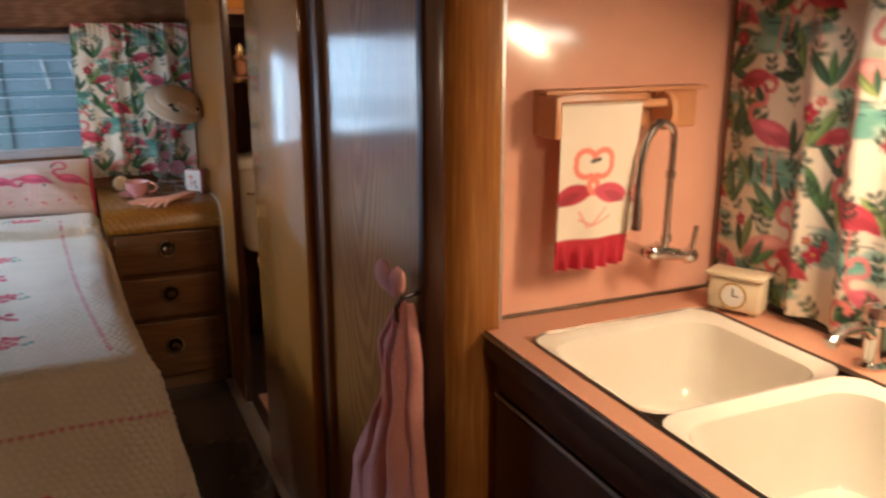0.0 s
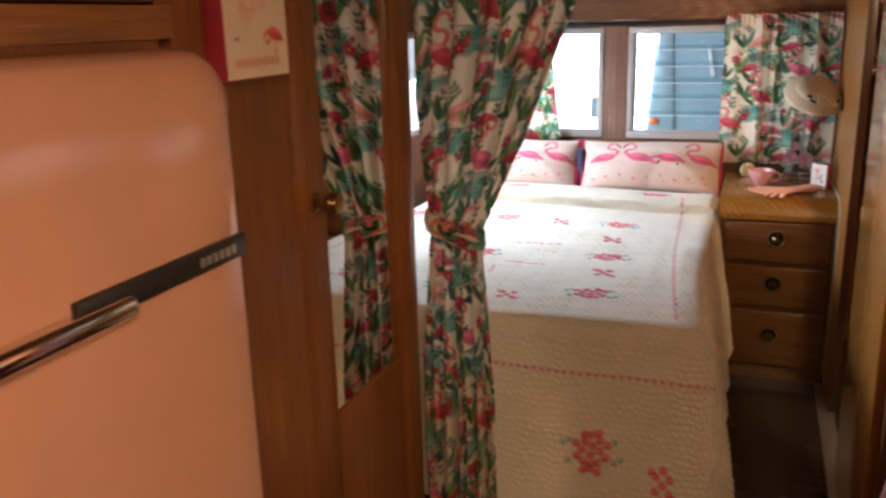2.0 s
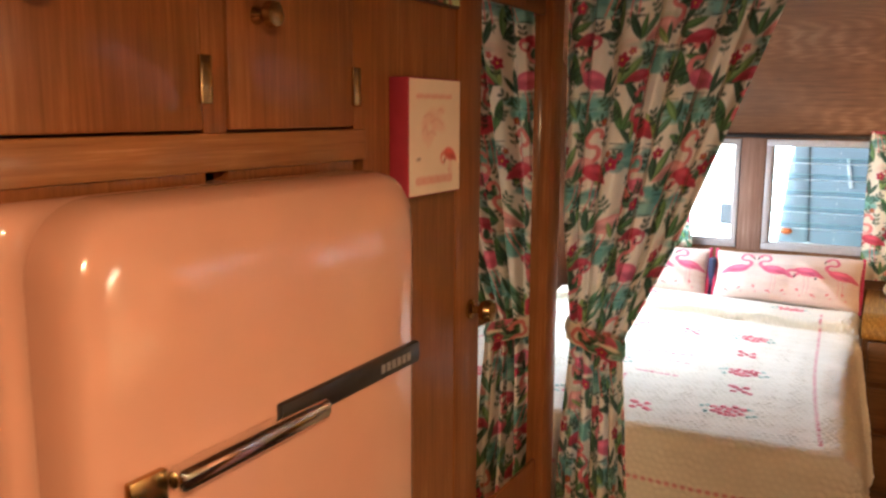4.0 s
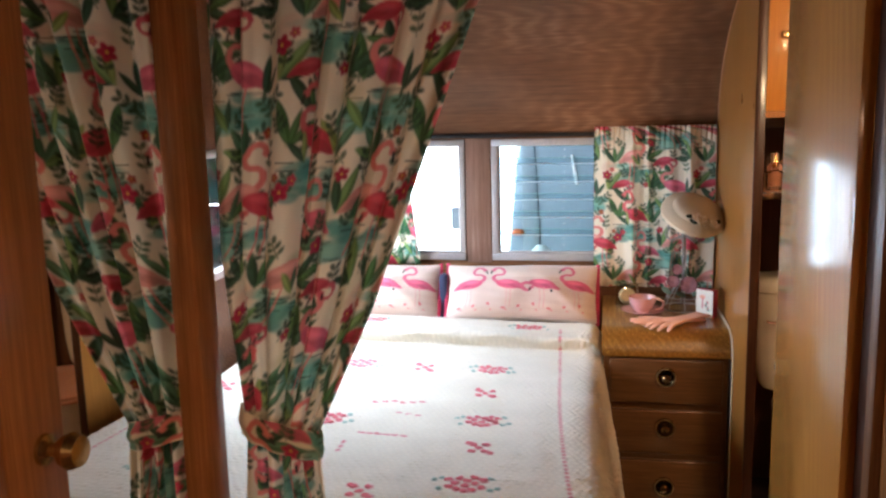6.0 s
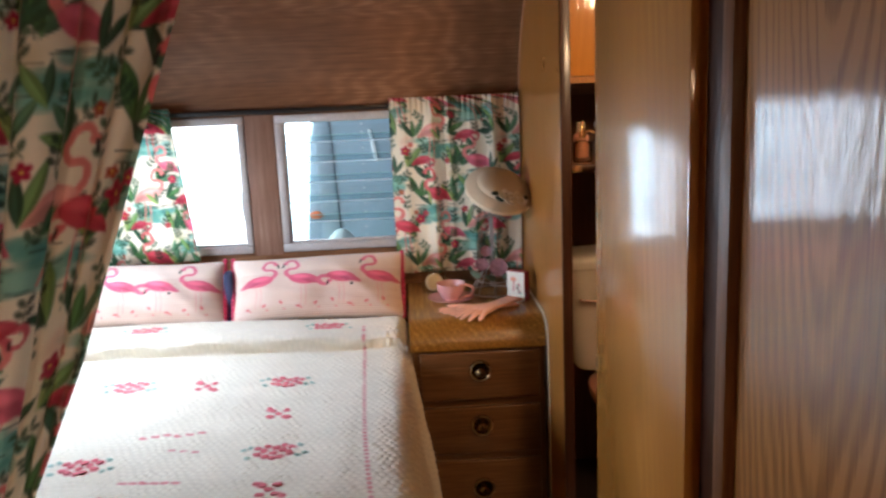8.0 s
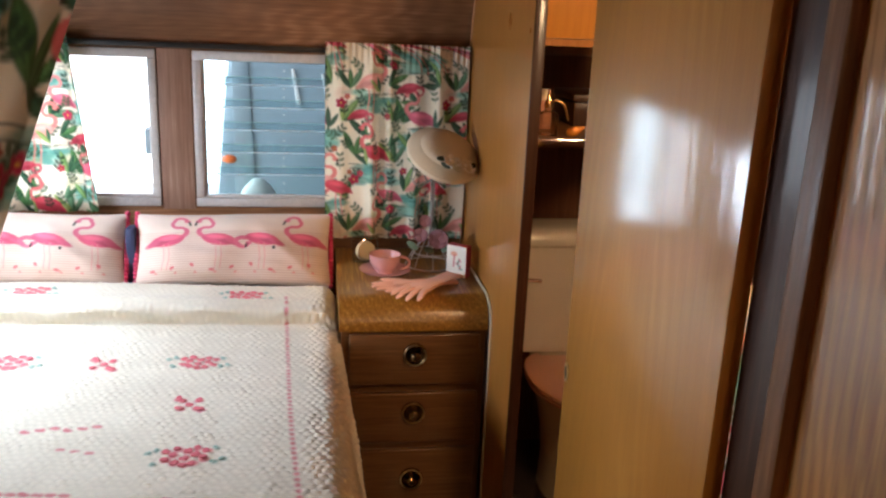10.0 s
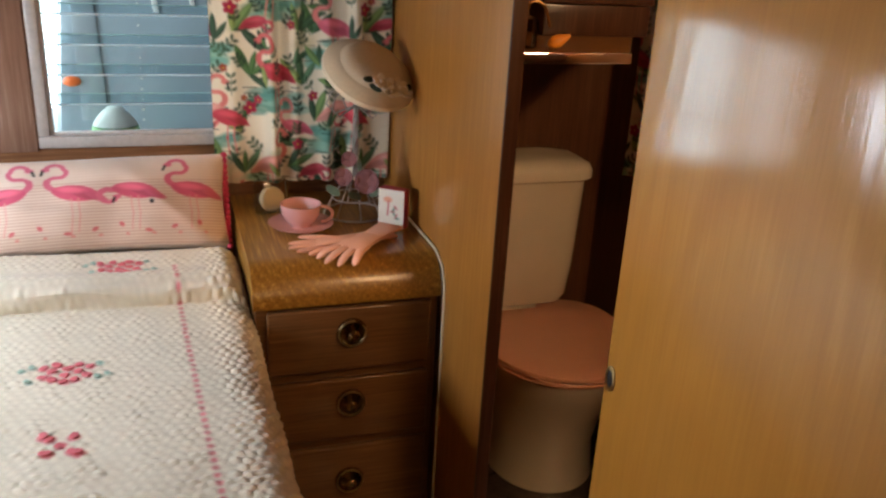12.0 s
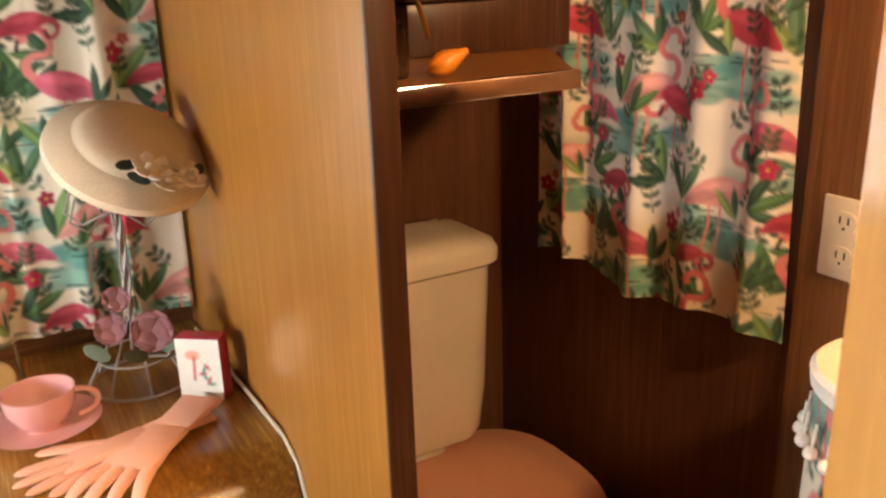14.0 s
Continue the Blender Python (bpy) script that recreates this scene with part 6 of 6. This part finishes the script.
px = 0.884 + 0.006 * b + a * (0.146 + 0.020 * b)
back = np.clip((b - 0.955) / 0.045, 0, 1)
part("cloth", sheet("cloth", np.stack([px, 1.2765 + wob - 0.004 * (1 - b) + 0.024 * back, 0.986 + 0.304 * b - 0.012 * back ** 3], -1), TP.sample(a * 0.17, b * 0.34 * 0.99), 0.003), M_PAINTED, tw)

fa = thing("wall_faucet", (1.12, 1.33, 0.96), "chrome wall faucet with a spring gooseneck sprayer", "faucet")
part("valve_bar", tube([(1.070, 1.270, 1.004), (1.120, 1.270, 0.996), (1.172, 1.270, 0.986)], [0.011, 0.013, 0.010], 14), M_CHROME, fa)
for x, z in ((1.076, 1.003), (1.160, 0.988)):
    part("wall_stub", tube([(x, 1.272, z), (x, 1.3445, z)], 0.009, 12), M_CHROME, fa)
    part("handle", lathe([(0, 0), (0.013, 0.002), (0.016, 0.010), (0.014, 0.022), (0.008, 0.030), (0, 0.032)], (x, 1.262, z), 16, pose(0, 0, 0, 70)), M_CHROME, fa)
part("side_lever", tube([(1.172, 1.268, 0.990), (1.180, 1.264, 1.010), (1.183, 1.262, 1.045)], [0.007, 0.006, 0.005], 10), M_CHROME, fa)
arch = [(1.0905 + 0.0315 * math.cos(radians(q)), 1.270, 1.212 + 0.030 * math.sin(radians(q))) for q in range(0, 91, 15)]
part("riser", tube([(1.119, 1.270, 1.000), (1.120, 1.270, 1.10), (1.122, 1.270, 1.20)] + arch, 0.0068, 12), M_CHROME, fa)
for z in (1.025, 1.145):
    part("riser_ring", lathe([(0.0068, -0.008), (0.0100, -0.006), (0.0100, 0.006), (0.0068, 0.008)], (1.1205, 1.270, z), 16), M_CHROME, fa)
hose = [(1.0905, 1.270, 1.242), (1.078, 1.269, 1.235), (1.066, 1.268, 1.220), (1.056, 1.267, 1.197), (1.049, 1.266, 1.168), (1.045, 1.264, 1.138), (1.042, 1.262, 1.108)]
coil = tube(hose, 0.0066, 10)
for k in range(34):
    q = k / 33 * 6
    i = min(5, int(q))
    a, b = Vector(hose[i]), Vector(hose[i + 1])
    lathe([(0.0066, -0.0015), (0.0098, 0), (0.0066, 0.0015)], a.lerp(b, q - i), 12, Vector((0, 0, 1)).rotation_difference(b - a).to_matrix().to_4x4(), coil)
part("spring_hose", coil, M_CHROME, fa)
part("spray_head", tube([(1.042, 1.262, 1.110), (1.0405, 1.261, 1.085), (1.040, 1.260, 1.062), (1.039, 1.260, 1.052)], [0.0095, 0.0120, 0.0115, 0.0125], 14), M_CHROME, fa)

tp = thing("counter_tap", (1.243, 0.905, ZT), "short chrome tap standing behind the sink", "tap")
part("base", lathe([(0, 0), (0.024, 0), (0.026, 0.006), (0.016, 0.012), (0.014, 0.07), (0, 0.072)], (1.243, 0.905, ZT), 20), M_CHROME, tp)
part("spout", tube([(1.243, 0.905, ZT + 0.05), (1.205, 0.90, ZT + 0.075), (1.16, 0.895, ZT + 0.078), (1.13, 0.891, ZT + 0.062)], 0.010, 12), M_CHROME, tp)
part("handle", lathe([(0, 0), (0.015, 0), (0.021, 0.012), (0.019, 0.03), (0, 0.034)], (1.243, 0.905, ZT + 0.072), 8), M_CHROME, tp, "", False)

ck = thing("alarm_clock", (1.236, 1.196, ZT), "cream retro alarm clock in the counter corner", "clock")
KM = pose(1.236, 1.196, ZT, 0, 0, -62)
part("case", turned(box(-0.050, 0.050, -0.024, 0.026, 0.006, 0.070, 0.008, 3), KM), M_CREAM, ck)
part("top_rim", turned(box(-0.055, 0.055, -0.030, 0.030, 0.0705, 0.079, 0.004), KM), M_CREAM, ck)
fc = part("dial", turned(lathe([(0, 0.0), (0.024, 0.0), (0.026, 0.003), (0.022, 0.003), (0, 0.002)], seg=28), KM @ pose(0, -0.0245, 0.038, 90)), M_BRASS, ck, "brass rimmed dial")
part("dial_face", turned(lathe([(0, 0.0), (0.021, 0.0), (0.021, 0.0012), (0, 0.0012)], seg=28), KM @ pose(0, -0.0268, 0.038, 90)), M_WHITE, fc)
part("hand_bar", turned(box(-0.0012, 0.0012, -0.0292, -0.0282, 0.038, 0.053), KM), M_BLACK, fc, "", False)
part("hand_bar", turned(box(0.0, 0.011, -0.0292, -0.0282, 0.037, 0.0392), KM), M_BLACK, fc, "", False)
for x in (-0.035, 0.035):
    part("foot", turned(box(x - 0.008, x + 0.008, -0.018, 0.018, 0.0, 0.0058, 0.002), KM), M_CREAM, ck)

c5 = thing("galley_curtain", (1.27, 0.85, 0.93), "cotton galley window curtain with pink birds and leaves", "curtain")
part("cloth", drape("cloth", lambda u, z: ((1.283, 1.318 - 0.905 * u), (1.0, 0.0)), 1.56, 0.905, 8, 0.014, 1.45, 0.004, 0.006, 0.71), M_PRINT, c5)

uc = thing("wall_cupboard", (1.16, -0.1, 1.42), "brown wall cupboard over the sink", "cupboard")
part("carcass", box(1.03, XR - 0.003, -0.95, 0.66, 1.42, 1.86, 0.004), M_LEFT, uc)
for y0, y1 in ((-0.93, -0.42), (-0.40, 0.11), (0.13, 0.64)):
    part("door", box(1.012, 1.0295, y0, y1, 1.44, 1.84, 0.003), M_LEFT, uc)
ul = thing("tube_light", (1.215, 0.75, 1.37), "lit warm tube lamp below the wall cupboard", "lamp")
part("housing", box(1.195, 1.245, 0.55, 0.91, 1.394, 1.4195, 0.004), M_WHITE, ul)
part("tube", tube([(1.22, 0.585, 1.381), (1.22, 0.895, 1.381)], 0.0125, 14), M_TUBE, ul, "glowing warm tube")
# unseen fixture, added where the galley's warm fill comes from
x, y = 0.62, -0.45
cl = thing("ceiling_lamp_standin", (x, y, CEIL), "unseen round ceiling lamp added for the galley's warm light", "lamp")
part("base", lathe([(0, 0.0), (0.15, 0.0), (0.15, -0.010), (0.12, -0.012), (0, -0.012)], (x, y, CEIL - 0.001), 32), M_BRASS, cl)
part("lens", lathe([(0.118, -0.0125), (0.10, -0.018), (0.05, -0.022), (0, -0.023)], (x, y, CEIL - 0.001), 32), M_LAMPGLASS, cl)

# unseen fixture, added to carry the bathroom's warm light
wl = thing("wall_lamp_standin", (0.98, 1.986, 1.70), "unseen brass wall lamp added for the bathroom's warm light", "lamp")
part("backplate", box(0.84, 1.12, 1.986, 2.000, 1.70, 1.82, 0.004), M_BRASS, wl)
part("lens", prism([(2.0005, 1.715), (2.040, 1.715), (2.062, 1.735), (2.062, 1.785), (2.040, 1.805), (2.0005, 1.805)], 0, 0.86, 1.10, 0.006), M_LAMPGLASS, wl)

ds = thing("hanging_dress", (0.63, 1.38, 0.33), "small pale pink dress hanging on the closet panel", "dress")
n, k = 160, 140
u, v = np.meshgrid(np.linspace(-1, 1, n), np.linspace(0, 1, k), indexing="ij")
rise = np.clip(v / 0.16, 0, 1)
far = 1.352 + 0.090 * rise ** 0.7 + 0.022 * np.exp(-((v - 0.17) / 0.05) ** 2) - 0.018 * np.exp(-((v - 0.30) / 0.08) ** 2) + 0.165 * np.clip((v - 0.30) / 0.35, 0, 1) ** 1.2 + 0.010 * v
near = 1.322 - 0.040 * rise ** 0.7 - 0.070 * np.clip((v - 0.35) / 0.65, 0, 1)
yy = (far + near) / 2 + u * (far - near) / 2
fold = 0.018 * np.abs(np.sin(u * 5.2 + 0.9 * np.sin(v * 2.2) + 0.4)) ** 0.7 + 0.006 * np.sin(u * 13 + v * 4) + 0.003 * np.sin(v * 26 + u * 7)
body = np.clip(1 - u ** 4, 0, 1) ** 0.5
xx = 0.633 - (0.012 + 0.034 * v) * body - fold * body * (0.35 + 0.65 * np.clip(v / 0.3, 0, 1))
part("skirt", sheet("skirt", np.stack([xx, yy, 0.950 - 0.62 * v + 0.018 * np.sin(u * 6) * v], -1), None, 0.003), M_DRESS, ds)
for (y0, z0), (y1, z1), w in (((1.335, 0.962), (1.415, 0.990), 0.026), ((1.335, 0.962), (1.290, 1.005), 0.024)):
    pts = [(0.606 - 0.010 * math.sin(q * math.pi), y0 + (y1 - y0) * q, z0 + (z1 - z0) * q + 0.012 * math.sin(q * math.pi)) for q in (0, 0.2, 0.45, 0.7, 0.9, 1.0)]
    b = tube(pts, [0.008, 0.6 * w, w, w * 0.95, w * 0.55, 0.004], 14)
    for q in b.verts:
        q.co.x = 0.606 + (q.co.x - 0.606) * 0.5
    part("bow_loop", b, M_DRESS, ds, "crumpled pink bow loop")
part("hook", tube([(0.648, 1.334, 0.962), (0.618, 1.334, 0.958), (0.606, 1.334, 0.940), (0.608, 1.334, 0.918), (0.618, 1.334, 0.912)], 0.0045, 8), M_DARK, ds, "dark hook")
